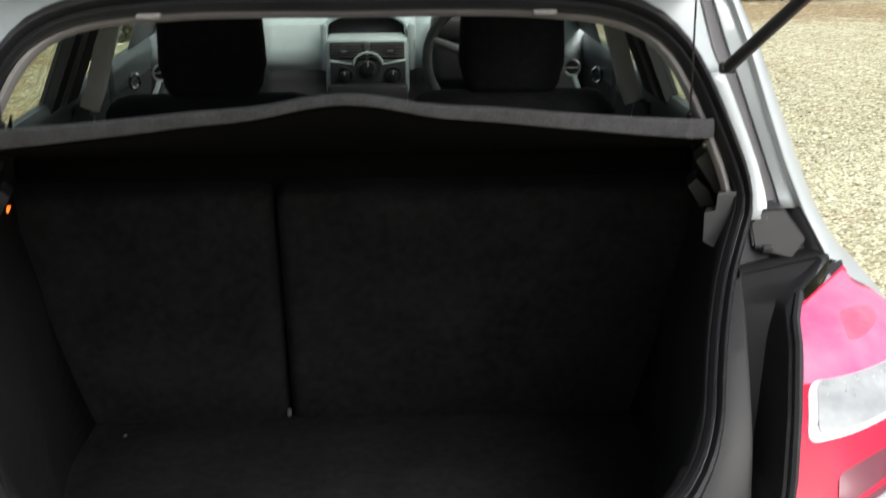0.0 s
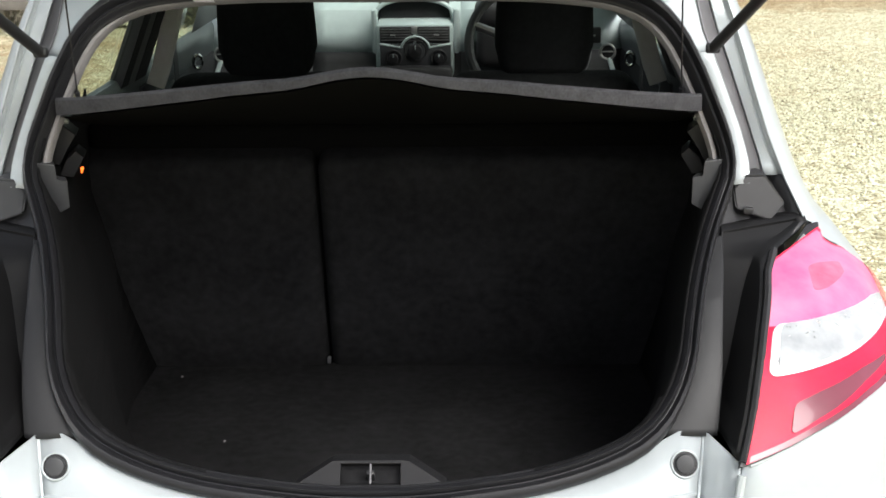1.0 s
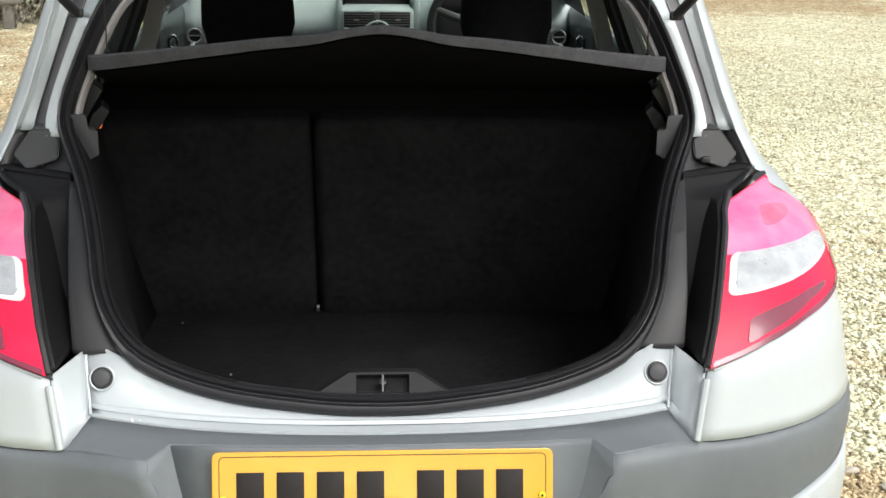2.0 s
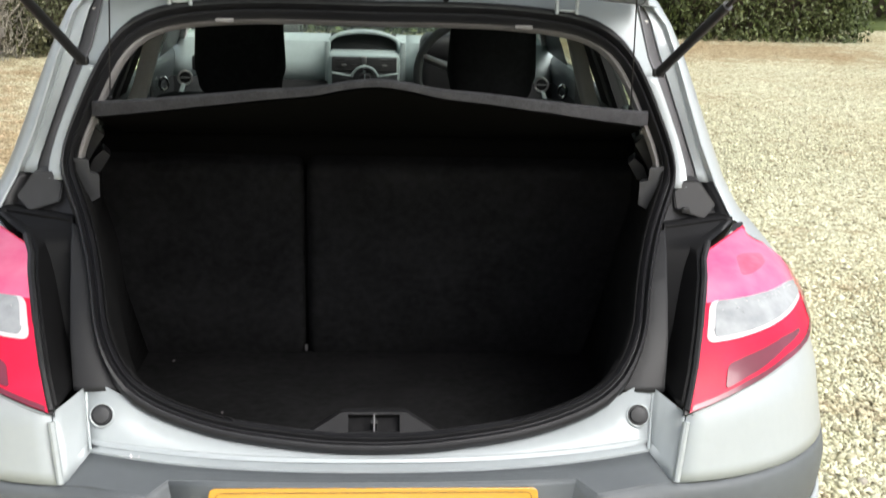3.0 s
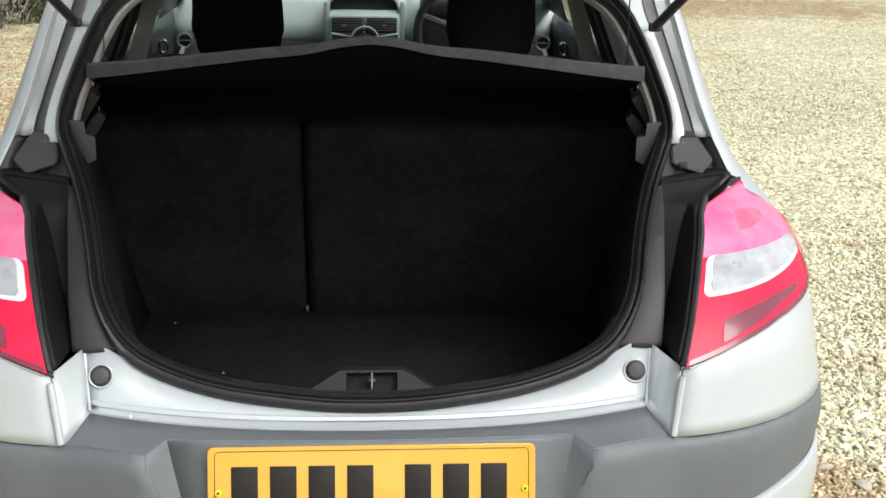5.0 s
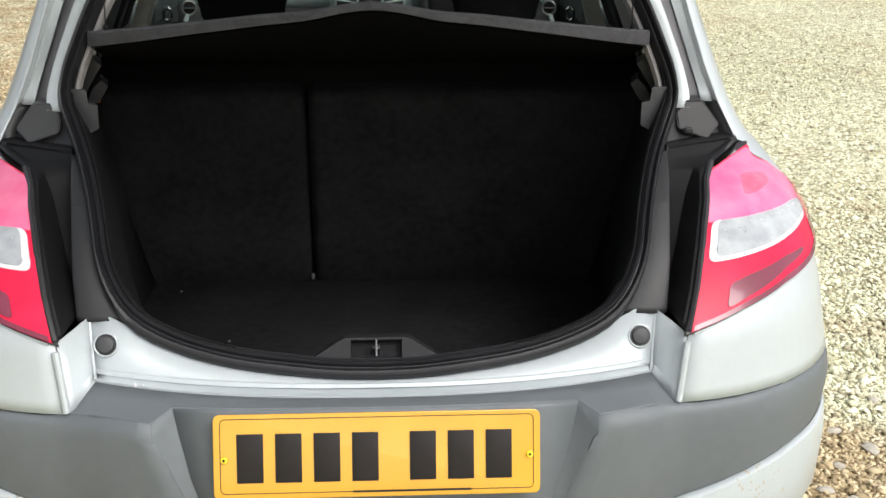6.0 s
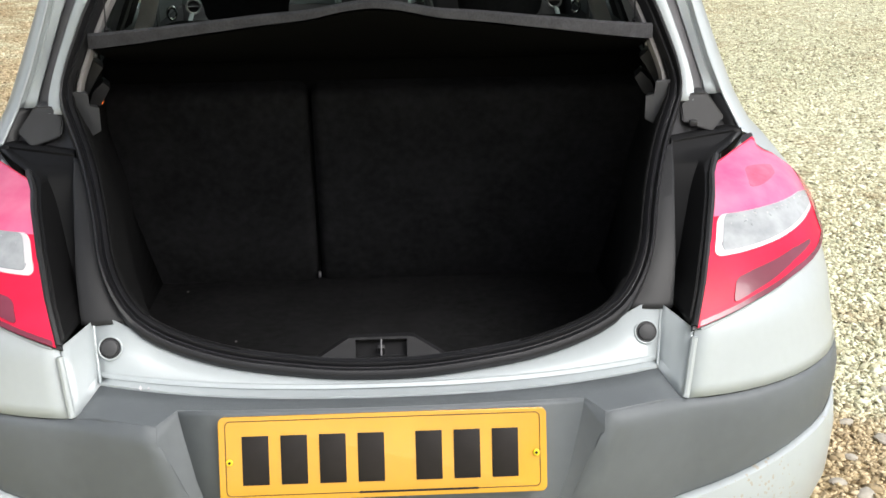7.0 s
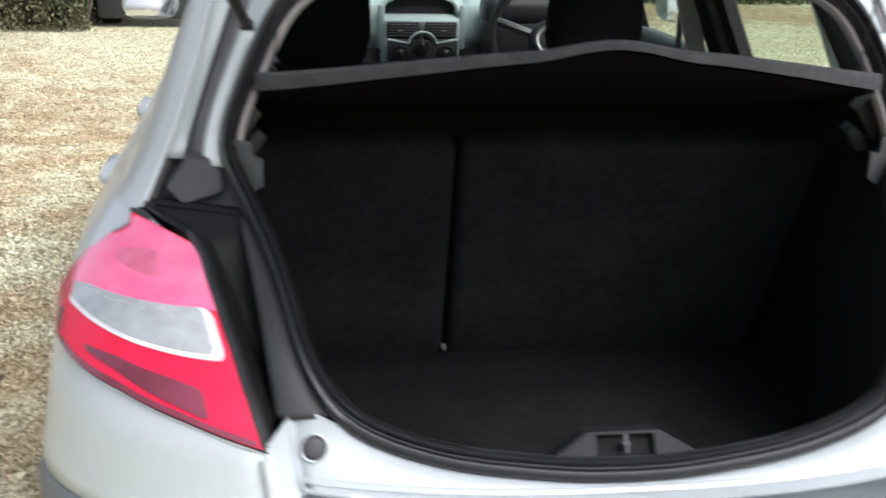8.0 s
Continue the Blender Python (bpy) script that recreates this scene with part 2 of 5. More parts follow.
def dirty_paint():
    """Silver paint with dried mud splashed on it."""
    m = SILVER.copy()
    m.name = "splashed_silver_paint"
    nt = m.node_tree
    b = nt.nodes["Principled BSDF"]
    old = b.inputs["Base Color"].links[0].from_socket
    co = nt.nodes.new("ShaderNodeTexCoord")
    cells, clump = nt.nodes.new("ShaderNodeTexVoronoi"), nt.nodes.new("ShaderNodeTexNoise")
    cells.inputs["Scale"].default_value = 95
    clump.inputs["Scale"].default_value, clump.inputs["Detail"].default_value = 6, 5
    for n in (cells, clump):
        nt.links.new(co.outputs["Object"], n.inputs["Vector"])
    size, spot, mix = nt.nodes.new("ShaderNodeMapRange"), nt.nodes.new("ShaderNodeMath"), nt.nodes.new("ShaderNodeMix")
    size.inputs["From Min"].default_value, size.inputs["From Max"].default_value = 0.47, 0.72
    size.inputs["To Min"].default_value, size.inputs["To Max"].default_value = 0.05, 0.42
    spot.operation = "LESS_THAN"
    nt.links.new(clump.outputs["Fac"], size.inputs["Value"])
    nt.links.new(cells.outputs["Distance"], spot.inputs[0])
    nt.links.new(size.outputs[0], spot.inputs[1])
    mix.data_type = "RGBA"
    mix.inputs[7].default_value = (0.40, 0.35, 0.27, 1)
    fade = nt.nodes.new("ShaderNodeMath")
    fade.operation, fade.inputs[1].default_value = "MULTIPLY", 0.7
    nt.links.new(spot.outputs[0], fade.inputs[0])
    nt.links.new(fade.outputs[0], mix.inputs[0])
    nt.links.new(old, mix.inputs[6])
    nt.links.new(mix.outputs[2], b.inputs["Base Color"])
    return m


SPLASHED = dirty_paint()


def stone_colours(m, stops):
    """Each stone takes its own colour out of a range."""
    nt = m.node_tree
    b = nt.nodes["Principled BSDF"]
    geo, ramp, mul = nt.nodes.new("ShaderNodeNewGeometry"), nt.nodes.new("ShaderNodeValToRGB"), nt.nodes.new("ShaderNodeMix")
    e = ramp.color_ramp.elements
    for k, (at, colour) in enumerate(stops):
        el = e[k] if k < 2 else e.new(at)
        el.position, el.color = at, (*colour, 1)
    old = b.inputs["Base Color"].links[0].from_socket
    mul.data_type, mul.blend_type = "RGBA", "MULTIPLY"
    mul.inputs[0].default_value = 1.0
    nt.links.new(geo.outputs["Random Per Island"], ramp.inputs["Fac"])
    nt.links.new(old, mul.inputs[6])
    nt.links.new(ramp.outputs[0], mul.inputs[7])
    nt.links.new(mul.outputs[2], b.inputs["Base Color"])


stone_colours(STONE, [(0.0, (0.50, 0.45, 0.37)), (1.0, (1.16, 1.16, 1.12)), (0.12, (0.74, 0.69, 0.57)), (0.35, (0.92, 0.90, 0.78)), (0.70, (1.02, 1.03, 0.94))])


for earthy in (GROUND, STONE):
    add_earth(earthy)


# ---- building helpers ----
def part(name, bm, mat, parent=None, label="", smooth=35):
    """Links a bmesh, or verts and faces, as one mesh object under a thing."""
    me = bpy.data.meshes.new(name)
    if isinstance(bm, tuple):
        me.from_pydata([tuple(v) for v in bm[0]], [], bm[1])
        me.validate()
        tmp = bmesh.new()
        tmp.from_mesh(me)
        bmesh.ops.recalc_face_normals(tmp, faces=tmp.faces)
        tmp.to_mesh(me)
        tmp.free()
    else:
        bmesh.ops.recalc_face_normals(bm, faces=bm.faces)
        bm.to_mesh(me)
        bm.free()
    me.materials.append(mat)
    if smooth:
        me.shade_smooth()
        me.set_sharp_from_angle(angle=radians(smooth))
    ob = new(name, me)
    if parent:
        ob.parent = parent
        base, up = parent, parent.parent
        if up is None:
            ob.matrix_parent_inverse = Matrix.Translation(-parent.location)
        else:
            ob.matrix_parent_inverse = Matrix.Translation(-(parent.location + up.location + parent.matrix_parent_inverse.translation))
    if label:
        ob["label"] = label
    return ob


def thing(name, label, category, at=(0, 0, 0), group="", kind=""):
    ob = new(name)
    ob.location = at
    ob.empty_display_size = 0.1
    return tagged(ob, label, category, group, kind)


def thick(ob, t, offset=-1.0):
    s = ob.modifiers.new("thickness", "SOLIDIFY")
    s.thickness, s.offset = t, offset
    return ob


def flip(bm):
    """The mirror image across the car's middle plane."""
    if isinstance(bm, tuple):
        return [(-v[0], v[1], v[2]) for v in bm[0]], [tuple(reversed(f)) for f in bm[1]]
    for v in bm.verts:
        v.co.x = -v.co.x
    bmesh.ops.reverse_faces(bm, faces=bm.faces)
    return bm


def both(name, make, mat, parent, label="", t=0.0, smooth=35):
    """A part on the right side and its twin on the left."""
    a, b = part(name, make(), mat, parent, label, smooth), part(name, flip(make()), mat, parent, label, smooth)
    if t:
        thick(a, t, 0), thick(b, t, 0)
    return a, b


def sheet(rows, loop=False):
    """A grid of quads through rows of points."""
    n = len(rows[0])
    verts = [tuple(p) for r in rows for p in r]
    faces = []
    for i in range(len(rows) - 1):
        for j in range(n - 1 + bool(loop)):
            k = (j + 1) % n
            faces.append((i * n + j, i * n + k, (i + 1) * n + k, (i + 1) * n + j))
    return verts, faces


def box(c, s, bevel=0.004, turn=(0, 0, 0), segs=2):
    bm = bmesh.new()
    bmesh.ops.create_cube(bm, size=1.0)
    bmesh.ops.scale(bm, vec=s, verts=bm.verts)
    if bevel:
        bmesh.ops.bevel(bm, geom=bm.edges[:], offset=min(bevel, min(s) * 0.45), segments=segs, profile=0.5, affect="EDGES")
    bmesh.ops.transform(bm, matrix=pose(*c, *turn), verts=bm.verts)
    return bm


def disc(c, r, depth, turn=(0, 0, 0), segs=32, r2=None, bevel=0.0):
    bm = bmesh.new()
    bmesh.ops.create_cone(bm, cap_ends=True, segments=segs, radius1=r, radius2=r if r2 is None else r2, depth=depth)
    if bevel:
        es = [e for e in bm.edges if abs(e.verts[0].co.z - e.verts[1].co.z) < 1e-6 and len(e.link_faces) == 2]
        bmesh.ops.bevel(bm, geom=es, offset=bevel, segments=2, profile=0.5, affect="EDGES")
    bmesh.ops.transform(bm, matrix=pose(*c, *turn), verts=bm.verts)
    return bm


def ring(c, r, tube_r, turn=(0, 0, 0), segs=40, tsegs=10, arc=(0, 360)):
    rows = []
    full = arc == (0, 360)
    for i in range(segs + (0 if full else 1)):
        a = radians(arc[0] + (arc[1] - arc[0]) * i / segs)
        rows.append([(math.cos(a) * (r + tube_r * math.cos(b)), math.sin(a) * (r + tube_r * math.cos(b)), tube_r * math.sin(b)) for b in [2 * math.pi * j / tsegs for j in range(tsegs)]])
    if full:
        rows.append(rows[0])
    m = pose(*c, *turn)
    v, f = sheet(rows, True)
    return [tuple(m @ Vector(p)) for p in v], f


def smooth_line(points, n):
    """Catmull-Rom through the points, resampled evenly."""
    p = np.array(points, float)
    q = np.vstack([2 * p[0] - p[1], p, 2 * p[-1] - p[-2]])
    dense = []
    for i in range(1, len(q) - 2):
        for t in np.linspace(0, 1, 12, endpoint=False):
            a, b, c, d = q[i - 1], q[i], q[i + 1], q[i + 2]
            dense.append(0.5 * (2 * b + (c - a) * t + (2 * a - 5 * b + 4 * c - d) * t * t + (3 * b - a - 3 * c + d) * t ** 3))
    dense.append(p[-1])
    dense = np.array(dense)
    s = np.r_[0, np.cumsum(np.linalg.norm(np.diff(dense, axis=0), axis=1))]
    u = np.linspace(0, s[-1], n)
    return np.stack([np.interp(u, s, dense[:, k]) for k in range(3)], 1)


def sweep(path, profile, side=None, closed=False, caps=True):
    """Carries a closed profile (a, b) along the path; a runs along side, b square to it."""
    path = np.array(path, float)
    n = len(path)
    rows = []
    for i in range(n):
        if closed:
            t = path[(i + 1) % n] - path[i - 1]
        else:
            t = path[min(i + 1, n - 1)] - path[max(i - 1, 0)]
        t = t / np.linalg.norm(t)
        s = np.array(side[i] if side is not None else (0, 0, 1.0), float)
        s = s - t * s.dot(t)
        s /= np.linalg.norm(s)
        w = np.cross(t, s)
        rows.append([path[i] + a * s + b * w for a, b in profile])
    if closed:
        rows.append(rows[0])
    v, f = sheet(rows, True)
    if caps and not closed:
        k = len(profile)
        f = f + [tuple(range(k)), tuple(range(len(v) - k, len(v)))]
    return v, f


def round_profile(w, h, n=12):
    return [(w / 2 * math.cos(2 * math.pi * i / n), h / 2 * math.sin(2 * math.pi * i / n)) for i in range(n)]


def rod(a, b, r, segs=10):
    a, b = Vector(a), Vector(b)
    side = Vector((0, 0, 1)) if abs((b - a).normalized().z) < 0.9 else Vector((1, 0, 0))
    return sweep([a, b], round_profile(2 * r, 2 * r, segs), [side, side])


def cushion(c, s, r, turn=(0, 0, 0), puff=0.0, n=8):
    """A padded block with well-rounded edges."""
    bm = box((0, 0, 0), s, r, segs=4)
    if puff:
        bmesh.ops.subdivide_edges(bm, edges=[e for e in bm.edges if e.calc_length() > min(s) * 0.9], cuts=n, use_grid_fill=True)
        for v in bm.verts:
            u, w = v.co.x / (s[0] / 2), v.co.z / (s[2] / 2)
            v.co.y += math.copysign(puff * max(0, 1 - u * u) * max(0, 1 - w * w), v.co.y) if abs(v.co.y) > s[1] * 0.2 else 0
    bmesh.ops.transform(bm, matrix=pose(*c, *turn), verts=bm.verts)
    return bm


def solid_patch(points_of, us, vs, depth):
    """A closed solid over a surface patch: points_of(u, v) gives the outer face, depth goes inward along -normal."""
    rows = [[Vector(points_of(u, v)) for v in vs] for u in us]
    nu, nv = len(us), len(vs)
    inner = []
    for i in range(nu):
        r = []
        for j in range(nv):
            du = rows[min(i + 1, nu - 1)][j] - rows[max(i - 1, 0)][j]
            dv = rows[i][min(j + 1, nv - 1)] - rows[i][max(j - 1, 0)]
            nn = du.cross(dv)
            nn = nn.normalized() if nn.length > 1e-9 else Vector((0, -1, 0))
            if nn.y > 0:
                nn = -nn
            r.append(rows[i][j] - nn * depth)
        inner.append(r)
    v, f = sheet(rows)
    v2, f2 = sheet(inner)
    k = len(v)
    f = f + [tuple(k + a for a in reversed(q)) for q in f2]
    edge = [i * nv for i in range(nu)] + [(nu - 1) * nv + j for j in range(1, nv)] + [i * nv + nv - 1 for i in range(nu - 2, -1, -1)] + [j for j in range(nv - 2, 0, -1)]
    for a, b in zip(edge, edge[1:] + edge[:1]):
        f.append((a, b, k + b, k + a))
    return v + v2, f


# ---- ground ----
def make_ground():
    n = 60
    span = np.sign(np.linspace(-1, 1, n)) * np.abs(np.linspace(-1, 1, n)) ** 3 * 600
    rows = [[(x, y, 0.012 * noise.noise((x * 0.6, y * 0.6, 0)) if abs(x) < 20 and abs(y) < 20 else 0.0) for x in span] for y in span]
    return tagged(part("ground", sheet(rows), GROUND), "pale yellow gravel yard, loose and uneven", "gravel", kind="structure")


make_ground()


def stone_mesh(count, areas, seed):
    """Loose stones thrown round a middle: x, its spread, y, its spread, share."""
    rng = np.random.default_rng(seed)
    chip_v = np.array([(1, 0, 0), (-1, 0, 0), (0, 1, 0), (0, -1, 0), (0, 0, 1), (0, 0, -1)], float)
    tri = np.array([(0, 2, 4), (2, 1, 4), (1, 3, 4), (3, 0, 4), (2, 0, 5), (1, 2, 5), (3, 1, 5), (0, 3, 5)])
    vs, fs, k = [], [], 0
    for x0, x1, y0, y1, share in areas:
        m = int(count * share)
        pos = np.stack([rng.normal(x0, x1, m), rng.normal(y0, y1, m), np.zeros(m)], 1)
        size = rng.lognormal(math.log(0.0064), 0.34, m).clip(0.004, 0.026)
        size = np.where(rng.random(m) < 0.001, 0.02, size)
        shape = (chip_v[None] + rng.uniform(-0.35, 0.35, (m, 6, 3))) * np.stack([rng.uniform(0.9, 1.5, m), rng.uniform(0.7, 1.1, m), rng.uniform(0.35, 0.65, m)], 1)[:, None, :] * size[:, None, None]
        a = rng.uniform(0, 2 * np.pi, m)
        ca, sa = np.cos(a)[:, None], np.sin(a)[:, None]
        x, y = shape[..., 0] * ca - shape[..., 1] * sa, shape[..., 0] * sa + shape[..., 1] * ca
        tilt = rng.uniform(-0.5, 0.5, m)[:, None]
        z = shape[..., 2] + x * tilt
        p = np.stack([x, y, z], -1) + pos[:, None, :]
        p[..., 2] += size[:, None] * 0.35
        vs.append(p.reshape(-1, 3))
        fs.append((tri[None] + 6 * np.arange(m)[:, None, None] + k).reshape(-1, 3))
        k += 6 * m
    v, f = np.concatenate(vs), np.concatenate(fs)
    me = bpy.data.meshes.new("gravel")
    me.vertices.add(len(v)), me.loops.add(f.size), me.polygons.add(len(f))
    me.vertices.foreach_set("co", v.ravel())
    me.loops.foreach_set("vertex_index", f.ravel().astype(np.int32))
    me.polygons.foreach_set("loop_start", np.arange(0, f.size, 3, dtype=np.int32))
    me.update(calc_edges=True)
    me.validate()
    me.materials.append(STONE)
    return me


gravel = new("gravel", stone_mesh(235000, [(1.45, 0.55, 1.3, 1.1, 0.32), (2.5, 0.95, 3.9, 1.7, 0.24), (3.9, 1.4, 8.0, 2.4, 0.13), (-1.5, 0.45, 2.6, 1.4, 0.17), (-2.5, 0.8, 6.4, 2.2, 0.14)], 4))
tagged(gravel, "loose pale gravel stones lying over the yard", "gravel", kind="stuff")


def rock(x, y, r, flat, seed):
    """A larger worn stone lying on the gravel."""
    bm = bmesh.new()
    bmesh.ops.create_icosphere(bm, subdivisions=2, radius=r)
    for v in bm.verts:
        k = 1 + 0.28 * noise.noise(v.co * (1.1 / r) + Vector((seed, 0, 0)))
        v.co = Vector((v.co.x * k * 1.25, v.co.y * k * 0.85, v.co.z * k * flat))
    bmesh.ops.transform(bm, matrix=pose(x, y, r * flat * 0.6, 0, 0, 47 * seed), verts=bm.verts)
    return tagged(part("stone", bm, ROCK), "pale worn stone lying loose on the gravel", "stone", group="larger stones on the gravel")


for seed, (x, y, r, flat) in enumerate(((1.105, 0.812, 0.019, 0.45), (1.152, 0.752, 0.025, 0.36), (1.299, 1.015, 0.026, 0.42), (1.18, 0.93, 0.016, 0.6), (1.24, 1.12, 0.017, 0.6), (1.42, 1.30, 0.018, 0.6), (1.06, 0.69, 0.020, 0.5))):
    rock(x, y, r, flat, seed)


# ---- hedges and far things ----
def leaf_cloud(count, lo, hi, size, seed, bumpy=0.35):
    """Small folded leaves filling a long rounded hedge between two corners."""
    rng = np.random.default_rng(seed)
    lo, hi = np.array(lo, float), np.array(hi, float)
    p = rng.uniform(0, 1, (count * 3, 3))
    d = np.minimum.reduce([p[:, 1], 1 - p[:, 1], 1 - p[:, 2], p[:, 0] + 0.02, 1.02 - p[:, 0]])
    p = p[rng.random(len(p)) < np.exp(-d * 7)][:count]
    q = lo + p * (hi - lo)
    wob = np.array([noise.noise((a * 0.9, b * 0.9, c * 0.9)) for a, b, c in q]) * bumpy
    q[:, 1] += wob
    q[:, 2] = np.maximum(q[:, 2] + wob * 0.8 * (p[:, 2] > 0.3), 0.03)
    q[:, 0] += wob
    m = len(q)
    u = rng.normal(0, 1, (m, 3))
    u /= np.linalg.norm(u, axis=1)[:, None]
    w = np.cross(u, rng.normal(0, 1, (m, 3)))
    w /= np.linalg.norm(w, axis=1)[:, None]
    nn = np.cross(u, w)
    s = size * rng.uniform(0.6, 1.4, m)[:, None]
    a, b = q - u * s, q + u * s
    l, r = q + w * s * 0.5 + nn * s * 0.2, q - w * s * 0.5 + nn * s * 0.2
    v = np.stack([a, l, b, r], 1).reshape(-1, 3)
    base = 4 * np.arange(m)[:, None]
    f = np.concatenate([base + [0, 1, 2], base + [0, 2, 3]], 1).reshape(-1, 3)
    return v, f


def quick_mesh(name, v, f, mat):
    me = bpy.data.meshes.new(name)
    me.vertices.add(len(v)), me.loops.add(f.size), me.polygons.add(len(f))
    me.vertices.foreach_set("co", v.ravel())
    me.loops.foreach_set("vertex_index", f.ravel().astype(np.int32))
    me.polygons.foreach_set("loop_start", np.arange(0, f.size, 3, dtype=np.int32))
    me.update(calc_edges=True)
    me.materials.append(mat)
    return me


def hedge(lo, hi, count, size, seed, mat, label):
    h = thing("hedge", label, "hedge", ((lo[0] + hi[0]) / 2, (lo[1] + hi[1]) / 2, 0))
    v, f = leaf_cloud(count, lo, hi, size, seed)
    crown = new("crown", quick_mesh("crown", v, f, mat))
    crown.parent, crown.matrix_parent_inverse = h, Matrix.Translation(-h.location)
    rng = random.Random(seed)
    vs, fs = [], []
    x = lo[0] + 0.2
    while x < hi[0] - 0.1:
        y = rng.uniform(lo[1] + 0.35, hi[1] - 0.3)
        top = (x + rng.uniform(-0.5, 0.5), y + rng.uniform(-0.3, 0.3), hi[2] * rng.uniform(0.6, 0.9))
        v, f = sweep(smooth_line([(x, y, 0), ((x + top[0]) / 2 + rng.uniform(-0.1, 0.1), y, top[2] / 2), top], 6), round_profile(0.04, 0.04, 5), [(1, 0, 0)] * 6)
        f = [tuple(i + len(vs) for i in q) for q in f]
        vs, fs = vs + list(v), fs + f
        x += rng.uniform(0.15, 0.35)
    part("stem_tangle", (vs, fs), DRY_TWIG if mat is DRY_LEAF else BARK, h)
    if mat is DRY_LEAF:
        nr = np.random.default_rng(seed + 50)
        m = 16000
        base = np.stack([nr.uniform(lo[0], hi[0], m), nr.uniform(lo[1] - 0.05, lo[1] + 0.9, m), hi[2] * nr.uniform(0.0, 0.8, m)], 1)
        way = np.stack([nr.normal(0, 0.35, m), nr.normal(-0.05, 0.25, m), nr.uniform(0.2, 1.0, m)], 1)
        tip = base + way * nr.uniform(0.25, 0.8, m)[:, None]
        wide = np.stack([nr.uniform(0.003, 0.008, m), np.zeros(m), np.zeros(m)], 1)
        deep = np.stack([np.zeros(m), nr.uniform(0.003, 0.008, m), np.zeros(m)], 1)
        v = np.stack([base - wide, base + wide, base + deep, tip], 1).reshape(-1, 3)
        k = 4 * np.arange(m)[:, None]
        f = np.concatenate([k + [0, 1, 3], k + [1, 2, 3], k + [2, 0, 3]], 1).reshape(-1, 3)
        tw = new("twig_tangle", quick_mesh("twig_tangle", v, f, DRY_TWIG))
        tw.parent, tw.matrix_parent_inverse = h, Matrix.Translation(-h.location)
    core_rows = []
    for i in range(13):
        xx = lo[0] + 0.25 + (hi[0] - lo[0] - 0.5) * i / 12
        cy, hw, hh = (lo[1] + hi[1]) / 2, (hi[1] - lo[1]) / 2 - 0.35, hi[2] - 0.4
        core_rows.append([(xx + 0.1 * noise.noise((i, j, 1)), cy + hw * math.cos(a), max(0.02, hh * 0.5 + hh * 0.5 * math.sin(a))) for j, a in enumerate([2 * math.pi * k / 10 for k in range(10)])])
    v, f = sheet(core_rows, True)
    f += [tuple(range(10)), tuple(range(120, 130))]
    part("inner_mass", (v, f), DRY_TWIG if mat is DRY_LEAF else BARK, h)
    return h


hedge((0.4, 14.6, 0.0), (7.0, 16.9, 2.6), 105000, 0.034, 11, GREEN_LEAF, "dense dark green evergreen hedge beside the gravel yard")
hedge((-14.0, 10.6, 0.0), (-3.35, 12.6, 2.4), 100000, 0.022, 12, DRY_LEAF, "ragged olive hedge with bare twigs beside the gravel")
hedge((-3.5, 11.05, 0.0), (-2.2, 12.7, 1.9), 22000, 0.026, 19, OLIVE_LEAF, "low olive-green shrub at the edge of the gravel")
hedge((-2.2, 14.2, 0.0), (0.7, 16.0, 2.4), 12000, 0.055, 17, GREEN_LEAF, "dark green hedge behind the parked black car")
hedge((-4.0, 18.6, 0.0), (14.0, 20.6, 2.4), 22000, 0.07, 13, GREEN_LEAF, "tall green hedge at the far end of the yard")


# ---- the car ----
car = thing("car", "silver five-door hatchback with open tailgate and empty boot, on gravel", "car", (0, 1.9, 0))


def table(pairs):
    zs, vs = [p[0] for p in pairs], [p[1] for p in pairs]
    return lambda z: float(np.interp(z, zs, vs))


# the rear corner: inner edge, rear face and half width by height
X_IN = table([(0.20, 0.48), (0.62, 0.500), (0.737, 0.517), (0.79, 0.538), (0.847, 0.562), (0.904, 0.592), (0.937, 0.611), (0.946, 0.636), (0.960, 0.700), (0.971, 0.697), (1.026, 0.672), (1.091, 0.645), (1.178, 0.617), (1.263, 0.592), (1.337, 0.570), (1.41, 0.50)])
Y_IN = table([(0.20, 0.03), (0.62, 0.050), (0.737, 0.075), (0.79, 0.120), (0.847, 0.190), (0.904, 0.290), (0.937, 0.376), (0.946, 0.412), (0.960, 0.488), (0.971, 0.505), (1.026, 0.538), (1.091, 0.552), (1.178, 0.572), (1.263, 0.597), (1.337, 0.638), (1.41, 0.68)])
HALF = table([(0.20, 0.82), (0.35, 0.862), (0.50, 0.873), (0.60, 0.862), (0.70, 0.848), (0.80, 0.838), (0.85, 0.829), (0.89, 0.810), (0.95, 0.765), (1.00, 0.737), (1.03, 0.724), (1.11, 0.692), (1.21, 0.655), (1.30, 0.620), (1.37, 0.585), (1.43, 0.52)])
FULL = table([(0.20, 0.33), (0.70, 0.36), (0.85, 0.36), (0.95, 0.25), (1.1, 0.22), (1.4, 0.2)])


